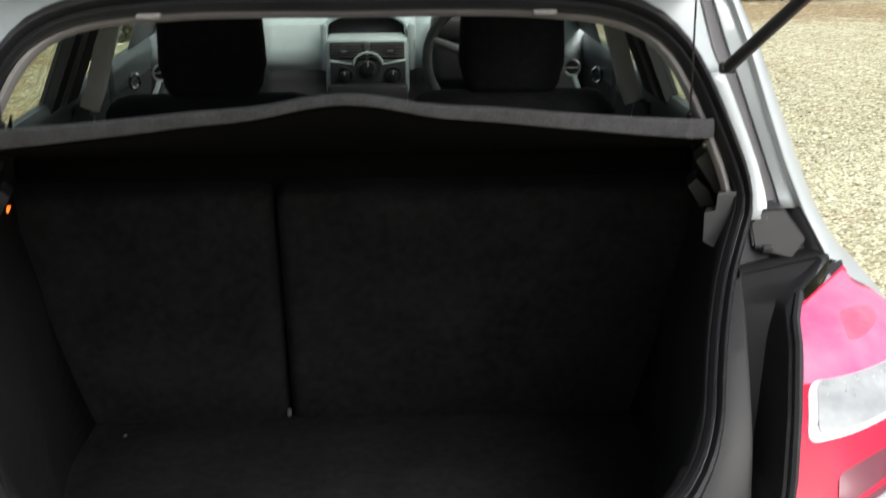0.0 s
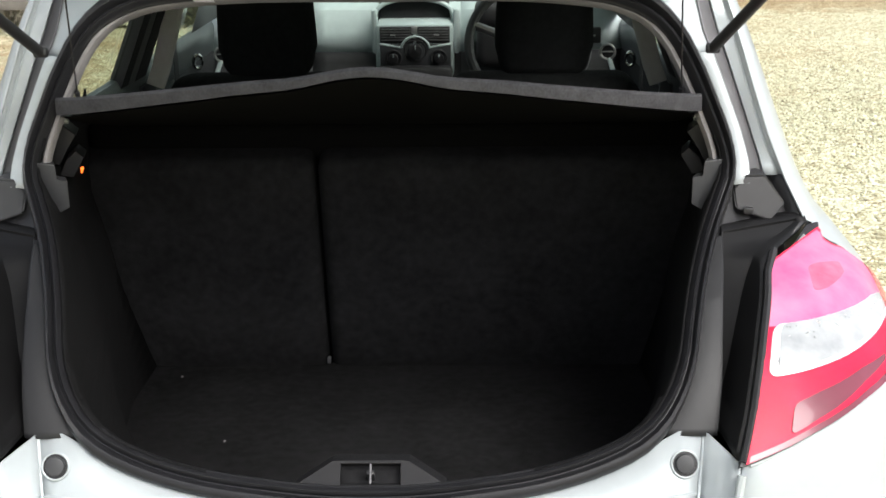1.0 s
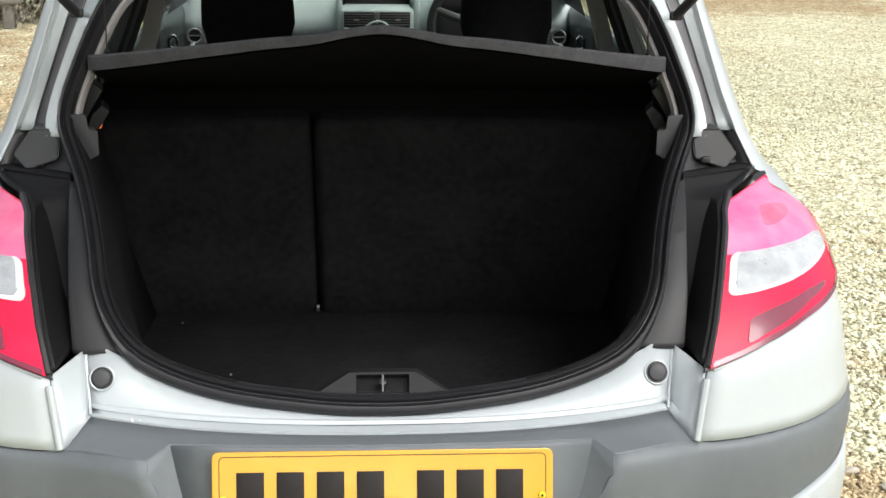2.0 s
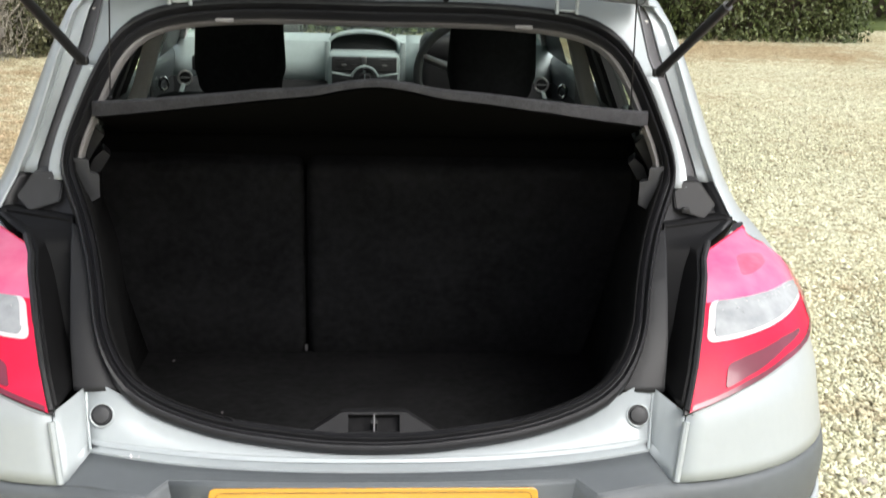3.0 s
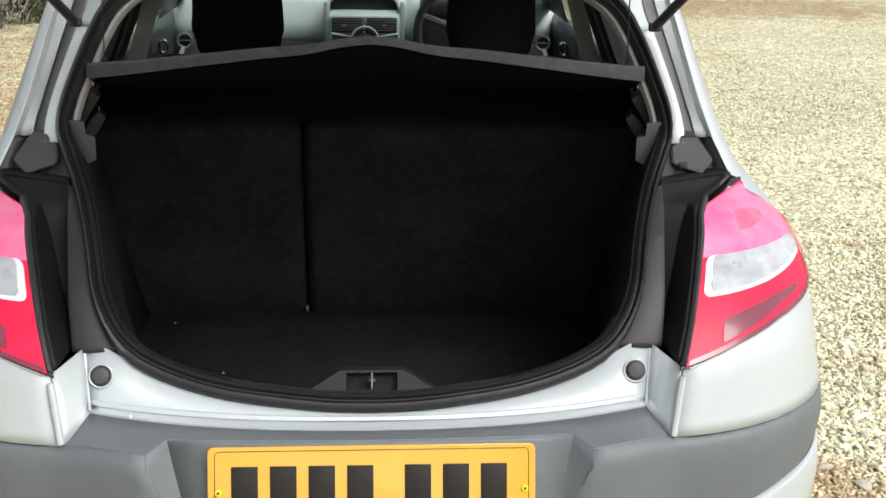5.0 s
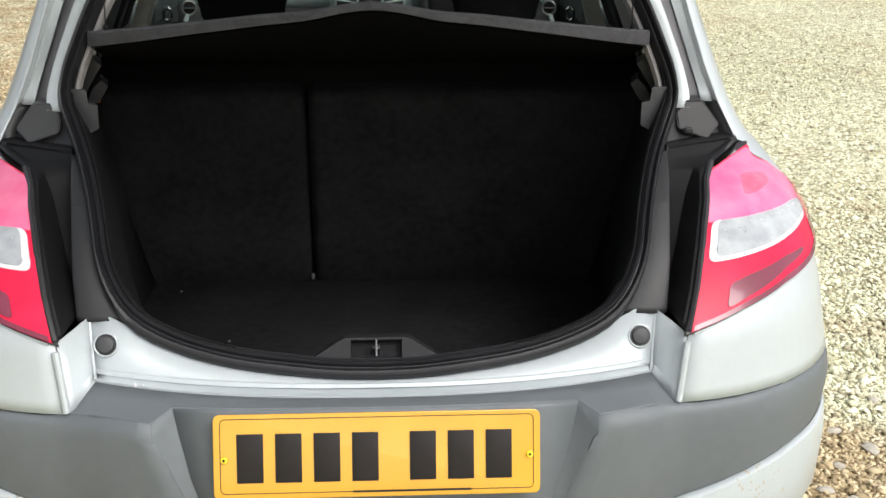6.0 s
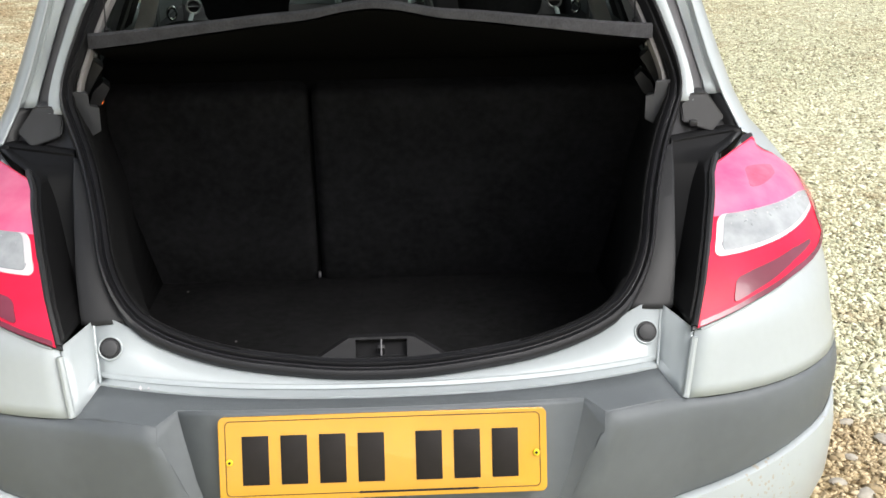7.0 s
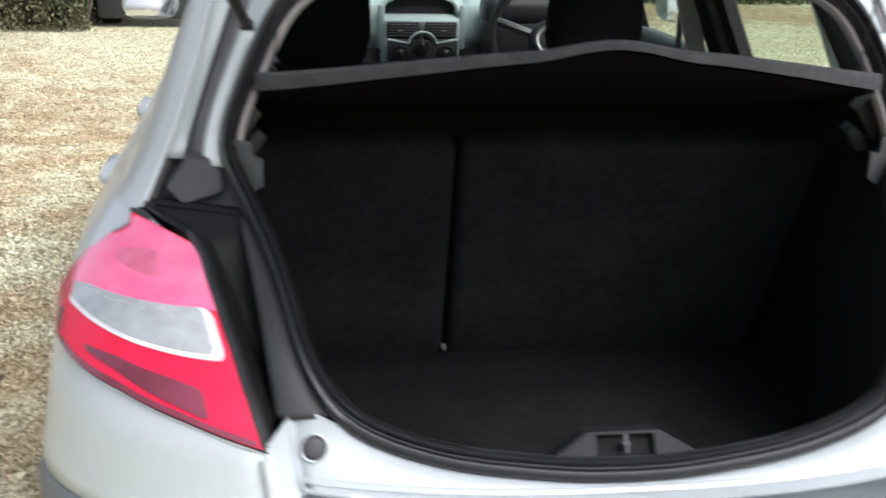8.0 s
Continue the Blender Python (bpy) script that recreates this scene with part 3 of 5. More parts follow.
def rear_corner(u, z, out=0.0):
    """The painted surface from the rear face (u 0) round the corner to the flank (u 1)."""
    x0, y0, w, k = X_IN(z), Y_IN(z), HALF(z), FULL(z)
    s = (w - x0)
    p = [(x0, y0), (x0 + 0.50 * s, y0 + 0.04 * k), (w, y0 + 0.42 * k), (w, y0 + k)]
    a = ((1 - u) ** 3, 3 * u * (1 - u) ** 2, 3 * u * u * (1 - u), u ** 3)
    x, y = sum(q[0] * c for q, c in zip(p, a)), sum(q[1] * c for q, c in zip(p, a))
    d = (3 * ((1 - u) ** 2 * (p[1][0] - p[0][0]) + 2 * u * (1 - u) * (p[2][0] - p[1][0]) + u * u * (p[3][0] - p[2][0])), 3 * ((1 - u) ** 2 * (p[1][1] - p[0][1]) + 2 * u * (1 - u) * (p[2][1] - p[1][1]) + u * u * (p[3][1] - p[2][1])))
    n = math.hypot(*d)
    return x + out * d[1] / n, y - out * d[0] / n, z


def quarter_panel():
    rows = []
    for z in np.r_[np.linspace(0.622, 0.93, 16), np.linspace(0.936, 0.975, 9), np.linspace(0.99, 1.06, 5), np.linspace(1.1, 1.40, 9)]:
        r = [rear_corner(u, z) for u in np.linspace(0.15 if 0.937 < z < 0.962 else 0, 1, 15)]
        x, y, _ = r[-1]
        flank = 0.02 if z < 0.95 else 0.0
        r += [(x + flank * min(1, (yy - y) / 0.5) - 0.0, yy, z + (0.02 * (yy - y) if z > 1.0 else 0)) for yy in (y + 0.15, y + 0.3)]
        rows.append(r)
    return sheet(rows)


both("quarter_panel", quarter_panel, SILVER, car, t=0.003)


def panel_edge():
    """The folded inner edge of the panel below the lamp."""
    path = [rear_corner(0.0, z, 0.004) for z in np.linspace(0.626, 0.724, 8)]
    return sweep(path, [(a * 1.0, b) for a, b in round_profile(0.012, 0.012, 8)], [(1, 0, 0)] * 8)


both("panel_edge", panel_edge, SILVER, car)


def flange():
    a = [(0.463, 0.098, 0.658), (0.468, 0.118, 0.670), (0.480, 0.162, 0.748)]
    b = [(0.498, 0.050, 0.620), (0.501, 0.054, 0.640), (0.516, 0.078, 0.735)]
    rows = [[Vector(q).lerp(Vector(r), k) for q, r in zip(a, b)] for k in np.linspace(0, 1, 5)]
    return sheet(rows)


def flange_fold():
    """The rounded fold where sill and flange meet."""
    return sweep([(0.463, 0.097, 0.661), (0.468, 0.116, 0.672), (0.474, 0.138, 0.71), (0.480, 0.160, 0.748)], round_profile(0.005, 0.005, 8), [(1, 0, 0)] * 4)


both("flange_fold", flange_fold, SILVER, car)
both("flange", flange, SILVER, car, t=0.003)


# tail lamps
LAMP_LO = table([(0, 0.741), (0.2, 0.768), (0.4, 0.788), (0.6, 0.797), (0.75, 0.807), (0.84, 0.825)])
LAMP_HI = table([(0, 0.937), (0.05, 0.946), (0.10, 0.955), (0.16, 0.9585), (0.3, 0.954), (0.5, 0.938), (0.58, 0.931), (0.7, 0.908), (0.78, 0.880), (0.84, 0.846)])


def lamp_patch(u0, u1, lo, hi, out, depth, nu=18, nv=8, round_ends=0.0):
    def at(u, v):
        k = (u - u0) / (u1 - u0)
        a, b = lo(u), hi(u)
        if round_ends:
            e = min(k, 1 - k) / round_ends
            sq = 1 - (1 - min(1, e)) ** 2
            m = (a + b) / 2
            a, b = m + (a - m) * (0.60 + 0.40 * math.sqrt(sq)), m + (b - m) * (0.60 + 0.40 * math.sqrt(sq))
        return rear_corner(u, a + (b - a) * v, out)
    us = [u0 + (u1 - u0) * (1 - math.cos(math.pi * i / (nu - 1))) / 2 for i in range(nu)] if round_ends else np.linspace(u0, u1, nu)
    return solid_patch(at, us, np.linspace(0, 1, nv), depth)


REV_LO = table([(0.02, 0.831), (0.13, 0.833), (0.33, 0.839), (0.60, 0.850), (0.70, 0.852)])
REV_HI = table([(0.02, 0.881), (0.3, 0.882), (0.58, 0.880), (0.70, 0.872)])
for side in (1, -1):
    turned = (lambda m: m) if side > 0 else flip
    lamp = part("tail_lamp", turned(lamp_patch(0.0, 0.84, LAMP_LO, LAMP_HI, 0.012, 0.03, 30, 12)), LAMP_RED, car, "red tail lamp with pale reversing window")
    part("upper_lens", turned(lamp_patch(0.003, 0.695, lambda u: REV_HI(u) - 0.002, lambda u: LAMP_HI(u) - 0.002, 0.0143, 0.005, 26, 8)), LAMP_SKY_PINK, lamp, "upper lamp lens, sky reflection painted in as pink")
    part("lamp_gasket", turned(lamp_patch(-0.012, 0.85, lambda u: LAMP_LO(max(u, 0)) - 0.0045, lambda u: max(LAMP_HI(max(u, 0)) + 0.003, 0.9615 if u < 0.15 else 0), 0.006, 0.012, 40, 6)), BLACK_PLASTIC, lamp, "black lamp gasket")
    part("lamp_rim", turned(lamp_patch(0.02, 0.68, REV_LO, REV_HI, 0.0145, 0.004, 26, 6, 0.05)), LAMP_RIM, lamp, "pale rim round the reversing window")
    part("reversing_window", turned(lamp_patch(0.050, 0.672, lambda u: REV_LO(u) + 0.0065, lambda u: REV_HI(u) + 0.0005, 0.0165, 0.004, 26, 6, 0.03)), LAMP_CLEAR, lamp, "clear ribbed reversing window")
    part("fog_reflector", turned(lamp_patch(0.115, 0.54, lambda u: LAMP_LO(u) + 0.013 + 0.02 * (u - 0.13), lambda u: LAMP_LO(u) + 0.045 - 0.045 * (u - 0.13), 0.0145, 0.004, 24, 4, 0.05)), LAMP_DEEP, lamp, "dark red reflector")
    part("side_lens", turned(lamp_patch(0.70, 0.835, lambda u: LAMP_LO(u) + 0.004, lambda u: LAMP_HI(u) - 0.002, 0.0136, 0.004, 12, 10)), LAMP_SIDE, lamp, "darker red side lens")
    part("reflector_bowl", turned(lamp_patch(0.22, 0.46, lambda u: 0.905 + 0.03 * (u - 0.22), lambda u: 0.932 - 0.03 * (u - 0.22), 0.0147, 0.002, 24, 6, 0.45)), LAMP_BOWL, lamp, "dim reflector bowl behind the lens")
    rng = random.Random(21)
    # pale colour on these small facets stands in for their sparkle
    for i in range(40):
        u = 0.07 + 0.57 * rng.random()
        drop = 0.003 + 0.016 * rng.random() ** 2 * (1.0 if u < 0.2 else 0.6)
        p = Vector(rear_corner(u, REV_HI(u) - drop, 0.0166))
        part("facet_glint", turned(disc(tuple(p), rng.uniform(0.0007, 0.0017), 0.002, (80, rng.uniform(-30, 30), 30 * u), 5, r2=0.0008)), rng.choice((LAMP_RIM, LAMP_CLEAR, LAMP_CLEAR)), lamp)
    part("lamp_band", turned(lamp_patch(0.006, 0.80, lambda u: LAMP_LO(u) + 0.0012, lambda u: LAMP_LO(u) + 0.0085, 0.0138, 0.003, 26, 3)), LAMP_DEEP, lamp, "dark red foot of the lens")
    part("side_reflector", turned(lamp_patch(0.70, 0.81, lambda u: LAMP_LO(min(u, 0.84)) + 0.012, lambda u: LAMP_LO(min(u, 0.84)) + 0.036 - 0.10 * (u - 0.70), 0.0142, 0.003, 10, 4)), LAMP_DEEP, lamp, "dark red side reflector")
    part("lamp_lip", turned(sweep([rear_corner(u, LAMP_LO(u) - 0.0085, 0.0012) for u in np.linspace(0.02, 0.84, 24)], round_profile(0.005, 0.005, 8), [(0, 0, 1)] * 24)), SILVER, lamp, "silver lip under the lamp")
    part("lamp_edge", turned(sweep([rear_corner(-0.0, z, 0.0) for z in np.linspace(0.738, 0.942, 12)], round_profile(0.014, 0.02, 8), [(1, 0, 0)] * 12)), BLACK_PLASTIC, lamp, "black lamp seal")

# the door seal round the boot opening
SEAL = [(0, 0.598, 1.344), (0.157, 0.598, 1.345), (0.266, 0.597, 1.342), (0.376, 0.589, 1.331), (0.442, 0.577, 1.308), (0.485, 0.556, 1.270), (0.518, 0.538, 1.213), (0.548, 0.525, 1.145), (0.569, 0.512, 1.090), (0.574, 0.497, 1.050), (0.560, 0.472, 1.018), (0.530, 0.415, 0.968), (0.502, 0.338, 0.920), (0.482, 0.270, 0.875), (0.469, 0.222, 0.838), (0.450, 0.185, 0.800), (0.421, 0.158, 0.762), (0.381, 0.143, 0.732), (0.318, 0.131, 0.706), (0.24, 0.120, 0.687), (0.15, 0.113, 0.675), (0.07, 0.110, 0.667), (0, 0.1095, 0.665)]
HALF_SEAL = smooth_line(SEAL, 64)
LOOP = np.vstack([HALF_SEAL, (HALF_SEAL * (-1, 1, 1))[-2:0:-1]])
MIDDLE = np.array((0, 0.34, 1.02))


def outward(path, closed=True):
    """For each point of a loop, the way away from the opening, in its surface."""
    res = []
    n = len(path)
    for i in range(n):
        t = path[(i + 1) % n] - path[i - 1] if closed else path[min(i + 1, n - 1)] - path[max(i - 1, 0)]
        t /= np.linalg.norm(t)
        o = path[i] - MIDDLE
        nrm = np.array((0, -0.88, 0.48))
        s = np.cross(t, nrm)
        s /= np.linalg.norm(s)
        if s.dot(o) < 0:
            s = -s
        res.append(s)
    return np.array(res)


OUT = outward(LOOP)
seal_profile = [(0.018, 0.012), (0.0185, 0.0), (0.016, -0.009), (0.010, -0.014), (0.003, -0.013), (-0.001, -0.006), (-0.0025, 0.002), (-0.0045, 0.002), (-0.007, -0.004), (-0.011, -0.006), (-0.0145, -0.003), (-0.016, 0.004), (-0.0195, 0.006), (-0.0205, 0.015)]
BEAD = 0.40 + 0.60 * np.minimum(1, (OUT[:, 2] / 0.75) ** 2)
LIP = 0.72 + 0.28 * np.minimum(1, (OUT[:, 2] / 0.75) ** 2)
_t = LOOP[11] - LOOP[9]
SEAL_SIGN = 1 if np.cross(_t, OUT[10])[1] > 0 else -1


def seal_bead():
    """The seal's section carried round the opening; its outer bead is slimmer along the uprights."""
    n, rows = len(LOOP), []
    for i in range(n):
        t = LOOP[(i + 1) % n] - LOOP[i - 1]
        t = t / np.linalg.norm(t)
        side = OUT[i] - t * OUT[i].dot(t)
        side /= np.linalg.norm(side)
        w = np.cross(t, side)
        rows.append([LOOP[i] + a * (BEAD[i] if a > 0 else LIP[i]) * side + SEAL_SIGN * b * w for a, b in seal_profile])
    return sheet(rows + [rows[0]], True)


seal = part("boot_seal", seal_bead(), RUBBER, car, "black rubber seal round the boot opening", smooth=50)


def seal_edge(d, y_off=0.0):
    return HALF_SEAL + OUT[:64] * (d * BEAD[:64])[:, None] + np.array((0, y_off, 0))


# plastic between seal and lamp, painted channel above
LOW_Z = np.linspace(0.742, 0.962, 26)
edge_pts = seal_edge(0.015)
flow = edge_pts[12:58][::-1]
EDGE_X = lambda z: float(np.interp(z, flow[:, 2], flow[:, 0]))
EDGE_Y = lambda z: float(np.interp(z, flow[:, 2], flow[:, 1]))


TRIM_OUT = table([(0.742, 0.497), (0.772, 0.502), (0.812, 0.510), (0.85, 0.517), (0.893, 0.528), (0.931, 0.539), (0.962, 0.546)])


def trim_end(z):
    return max(TRIM_OUT(z), EDGE_X(z) + 0.004)


def inner_gutter():
    rows = []
    for z in LOW_Z:
        x0, y0, x1 = EDGE_X(z), EDGE_Y(z), trim_end(z)
        rows.append([(x0 - 0.004, y0 + 0.012, z), (x0 + 0.003, y0 + 0.008, z), (x0 + 0.90 * (x1 - x0), y0 + 0.005, z), (x1, y0 + 0.008, z), (x1 + 0.002, y0 + 0.024, z)])
    return sheet(rows)


def outer_gutter():
    rows = []
    for z in LOW_Z:
        x0, y0, x1, y1 = trim_end(z) + 0.002, EDGE_Y(z), X_IN(z), Y_IN(z)
        deep = 0.055 * min(1, (z - 0.742) / 0.04) * max(0, 1 - max(0, (z - 0.87) / 0.087) ** 2)
        rows.append([(x0, y0 + 0.018, z), (x0 + 0.004, y0 + 0.022 + deep, z), (x1 - 0.014, max(y0, y1) + 0.01 + deep, z), (x1 - 0.010, y1 + 0.006, z), (x1 + 0.002, y1 + 0.002, z)])
    head = rows[-1]
    for dy, dz in ((0.003, 0.004), (0.009, 0.007), (0.018, 0.0085), (0.045, 0.0065)):
        rows.append([(x, y + dy - 0.004 * (k in (1, 2)), z + dz) for k, (x, y, z) in enumerate(head)])
    return sheet(rows)


both("gutter_trim", inner_gutter, TRIM_GREY, car, "dark grey gutter trim", t=0.003)
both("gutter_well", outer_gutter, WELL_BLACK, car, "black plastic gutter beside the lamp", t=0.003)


def gutter_head():
    """The dark pocket above the ledge, behind the cap."""
    rows = []
    for z in np.linspace(0.952, 1.030, 8):
        x0, y0, x1, y1 = EDGE_X(z), EDGE_Y(z), X_IN(z), Y_IN(z)
        rows.append([(x0, y0 + 0.006, z), (x0 + 0.012, y0 + 0.03, z), (x1 - 0.02, y1 + 0.03, z), (x1 + 0.002, y1 + 0.003, z)])
    return sheet(rows)


both("gutter_head", gutter_head, BLACK_PLASTIC, car, t=0.003)

HIGH_Z = np.linspace(1.028, 1.392, 24)


def frame_out(z):
    """Where the flat door frame ends and the rain channel begins."""
    a = EDGE_X(min(z, 1.26)) + 0.36 * (X_IN(min(z, 1.26)) - EDGE_X(min(z, 1.26)))
    return a - 0.20 * max(0, z - 1.26)


def frame_y(z):
    return EDGE_Y(min(z, 1.26)) + 0.030 + 0.42 * max(0, z - 1.26)


def roof_frame():
    """The painted frame from the seal out to the roof edge and the rain channel."""
    inner = smooth_line(edge_pts[0:22], 40)
    zs = np.linspace(1.385, inner[-1][2], 8)
    top = [(x, 0.640, 1.400 - 0.02 * (x / 0.55) ** 3) for x in np.linspace(0, 0.50, 8)]
    outer = smooth_line(top + [(frame_out(z), frame_y(z), z) for z in zs], 40)
    rows = []
    for k in (0, 0.08, 0.2, 0.5, 0.8, 0.97, 1.0):
        r = []
        for a, b in zip(inner, outer):
            p = a + (b - a) * k
            r.append((p[0], p[1] + 0.006 + (0.006 if k == 1.0 else 0), p[2]))
        rows.append(r)
    return sheet(rows)


both("roof_frame", roof_frame, SILVER, car, "silver painted frame above the boot opening", t=0.003)


def inner_channel():
    rows = []
    for z in [q for q in HIGH_Z if q < 1.235]:
        x0, y0, x1 = EDGE_X(z), EDGE_Y(z), X_IN(z)
        rows.append([(x0, y0 + 0.004, z), (x0 + 0.30 * (x1 - x0), y0 + 0.012, z), (x0 + 0.36 * (x1 - x0), y0 + 0.030, z)])
    return sheet(rows)


def channel():
    rows = []
    for z in HIGH_Z:
        x0, y0, x1, y1 = frame_out(z), frame_y(z), X_IN(z), Y_IN(z)
        w = x1 - x0
        mid = 0.41 * (y0 + 0.020) + 0.59 * (y1 + 0.035)
        rows.append([(x0, y0, z), (x0 + 0.10 * w, y0 + 0.020, z), (x0 + 0.50 * w, mid, z)])
    return sheet(rows)


def channel_wall():
    """The painted outer side of the rain channel, with the fold along its edge."""
    rows = []
    for z in HIGH_Z:
        x0, y0, x1, y1 = frame_out(z), frame_y(z), X_IN(z), Y_IN(z)
        w = x1 - x0
        mid = 0.41 * (y0 + 0.020) + 0.59 * (y1 + 0.035)
        rows.append([(x0 + 0.50 * w, mid + 0.001, z), (x0 + 0.54 * w, mid - 0.006, z), (x1 - 0.009, y1 + 0.012, z), (x1 - 0.005, y1 + 0.014, z), (x1 + 0.003, y1 + 0.002, z)])
    return sheet(rows)


both("door_frame", inner_channel, SILVER, car, t=0.003)
both("rain_channel", channel, SHADE_METAL_GREY, car, "rain channel, shade put in as dark grey", t=0.003)
both("channel_wall", channel_wall, SILVER, car, t=0.003)


def gutter_cap():
    bm = bmesh.new()
    pts = [(0.578, 0.492, 1.020), (0.596, 0.494, 1.041), (0.630, 0.497, 1.041), (0.668, 0.502, 0.992), (0.640, 0.482, 0.968), (0.580, 0.470, 0.990)]
    a = [bm.verts.new(p) for p in pts]
    b = [bm.verts.new((p[0], p[1] + 0.05, p[2])) for p in pts]
    bm.faces.new(a)
    for i in range(6):
        bm.faces.new((a[i], a[i - 1], b[i - 1], b[i]))
    bmesh.ops.bevel(bm, geom=[e for e in bm.edges], offset=0.003, segments=2, affect="EDGES")
    return bm


# same cap on both sides; the right one's shade is put in as black
part("gutter_cap", gutter_cap(), BLACK_PLASTIC, car, "plastic cap over the gutter, blackened for shade")
part("gutter_cap", flip(gutter_cap()), GREY_PLASTIC, car, "grey plastic cap over the gutter")
part("cap_clip", box((0.598, 0.466, 0.990), (0.016, 0.010, 0.012), 0.003), BLACK_PLASTIC, car, "small black clip on the cap")

# sill panel below the opening


def sill():
    low = [p for p in HALF_SEAL[::-1] if p[2] < 0.77]
    lowx = [p[0] for p in low]
    rows = [[] for _ in range(7)]
    for s in np.linspace(-1, 1, 41):
        k = abs(s)
        xs = min(k / 0.94, 1) * 0.425
        if k > 0.94:
            top = Vector((0.436, 0.156, 0.748)).lerp(Vector((0.480, 0.162, 0.748)), (k - 0.94) / 0.06)
        else:
            y, z = np.interp(xs, lowx, [p[1] for p in low]), np.interp(xs, lowx, [p[2] for p in low])
            i = int(np.argmin([abs(q - xs) for q in lowx]))
            o = OUT[63 - i]
            top = Vector((xs + abs(o[0]) * 0.016, y + o[1] * 0.016, z + o[2] * 0.016))
        xc = 0.468 * k
        crease = Vector((xc, 0.088 + 0.029 * k ** 3, 0.646 + 0.023 * k * k))
        out = (crease - top).normalized()
        bead = [crease - out * 0.004 + Vector((0, 0.0008, 0)), crease + Vector((0, -0.0012, 0.0022)), crease + out * 0.003 + Vector((0, -0.002, 0.0)), crease + Vector((0, 0.0006, -0.0045))]
        edge = Vector((0.464 * k, 0.058 + 0.041 * k ** 3, 0.641 + 0.020 * k * k))
        for r, p in zip(rows, [top] + bead + [edge, edge + Vector((0, -0.001, -0.006))]):
            r.append((p.x if s >= 0 else -p.x, p.y, p.z))
    return sheet(rows)


thick(part("sill_panel", sill(), SILVER, car, "silver sill below the boot opening", smooth=20), 0.003, 0)


STOP = Vector((0.4490, 0.1315, 0.709))
STOP_OUT = Vector((0, -0.91, 0.41))


def rubber_stop():
    return disc(tuple(STOP + STOP_OUT * 0.003), 0.0140, 0.012, (66, 0, 0), 32, bevel=0.003)


def stop_cup():
    return disc(tuple(STOP + STOP_OUT * 0.0005), 0.0185, 0.005, (66, 0, 0), 36)


both("rubber_stop", rubber_stop, GREY_PLASTIC, car, "round rubber stop")
both("stop_cup", stop_cup, BLACK_PLASTIC, car)
both("stop_ring", lambda: ring(tuple(STOP + STOP_OUT * 0.002), 0.0190, 0.0018, (66, 0, 0), 36, 8), SILVER, car)


# bumper: grey ledge and face, silver lower part
def bumper_line(x):
    """Plan of the bumper crest: y by x."""
    return float(np.interp(x, [0, 0.357, 0.423, 0.50, 0.579, 0.651, 0.732, 0.774, 0.815, 0.845, 0.862, 0.872], [-0.040, -0.026, -0.003, 0.018, 0.046, 0.079, 0.130, 0.166, 0.222, 0.295, 0.38, 0.50]))


def recess_x(z):
    """Half width of the recess mouth by height; it narrows downwards."""
    return float(np.interp(z, [0.36, 0.511, 0.62], [0.262, 0.314, 0.357]))


BORDER = table([(0, 0.35), (0.35, 0.375), (0.45, 0.420), (0.52, 0.436), (0.587, 0.452), (0.66, 0.470), (0.735, 0.487), (0.80, 0.497), (0.872, 0.510)])
BX = [0.357, 0.385, 0.417, 0.46, 0.50, 0.53, 0.56, 0.60, 0.64, 0.68, 0.71, 0.74, 0.765, 0.785, 0.80, 0.815, 0.828, 0.838, 0.847, 0.856, 0.862, 0.867, 0.872]


def low_edge(x):
    k = min(1, abs(x) / 0.464)
    return 0.060 + 0.041 * k ** 3, 0.6375 + 0.020 * k * k


def bevel_top(x):
    """The upper line of the bevel along the crest."""
    if x <= 0.505:
        return x, float(np.interp(x, [0.357, 0.449, 0.505], [-0.014, 0.020, 0.052])), float(np.interp(x, [0.357, 0.449, 0.505], [0.633, 0.633, 0.621]))
    lo, hi = 0.0, 1.0
    for _ in range(30):
        mid = (lo + hi) / 2
        lo, hi = (mid, hi) if rear_corner(mid, 0.618)[0] < x - 0.001 else (lo, mid)
    p = rear_corner(lo, 0.618)
    return p[0] + 0.001, p[1] + 0.003 + max(0, x - 0.001 - p[0]) * 6, 0.6185 + 0.004 * (x - 0.505)


def bumper_ledge():
    rows = [[] for _ in range(4)]
    xs = [0, 0.08, 0.16, 0.24, 0.30, 0.328, 0.357, 0.38, 0.41, 0.449, 0.464, 0.480, 0.492, 0.503]
    for x in [-v for v in xs[:0:-1]] + xs:
        a = abs(x)
        if a <= 0.464:
            yb, zb = low_edge(a)
        else:
            k = (a - 0.464) / 0.039
            yb, zb = 0.101 - 0.046 * k, 0.6575 - 0.036 * k
        if a <= 0.328:
            yf, zf = 0.012 + 0.012 * (a / 0.328) ** 2, 0.642
        else:
            _, yf, zf = bevel_top(max(a, 0.357))
        for r, k in zip(rows, (0, 0.4, 0.97, 1.0)):
            dip = -0.003 if k == 0.4 else 0.0
            r.append((x, yb + (yf - yb) * k, zb + (zf - zb) * k + dip - (0.0015 if k == 1.0 else 0)))
    return sheet(rows)


thick(part("bumper_ledge", bumper_ledge(), GREY_BUMPER, car, "grey bumper ledge", smooth=30), 0.003, 0)


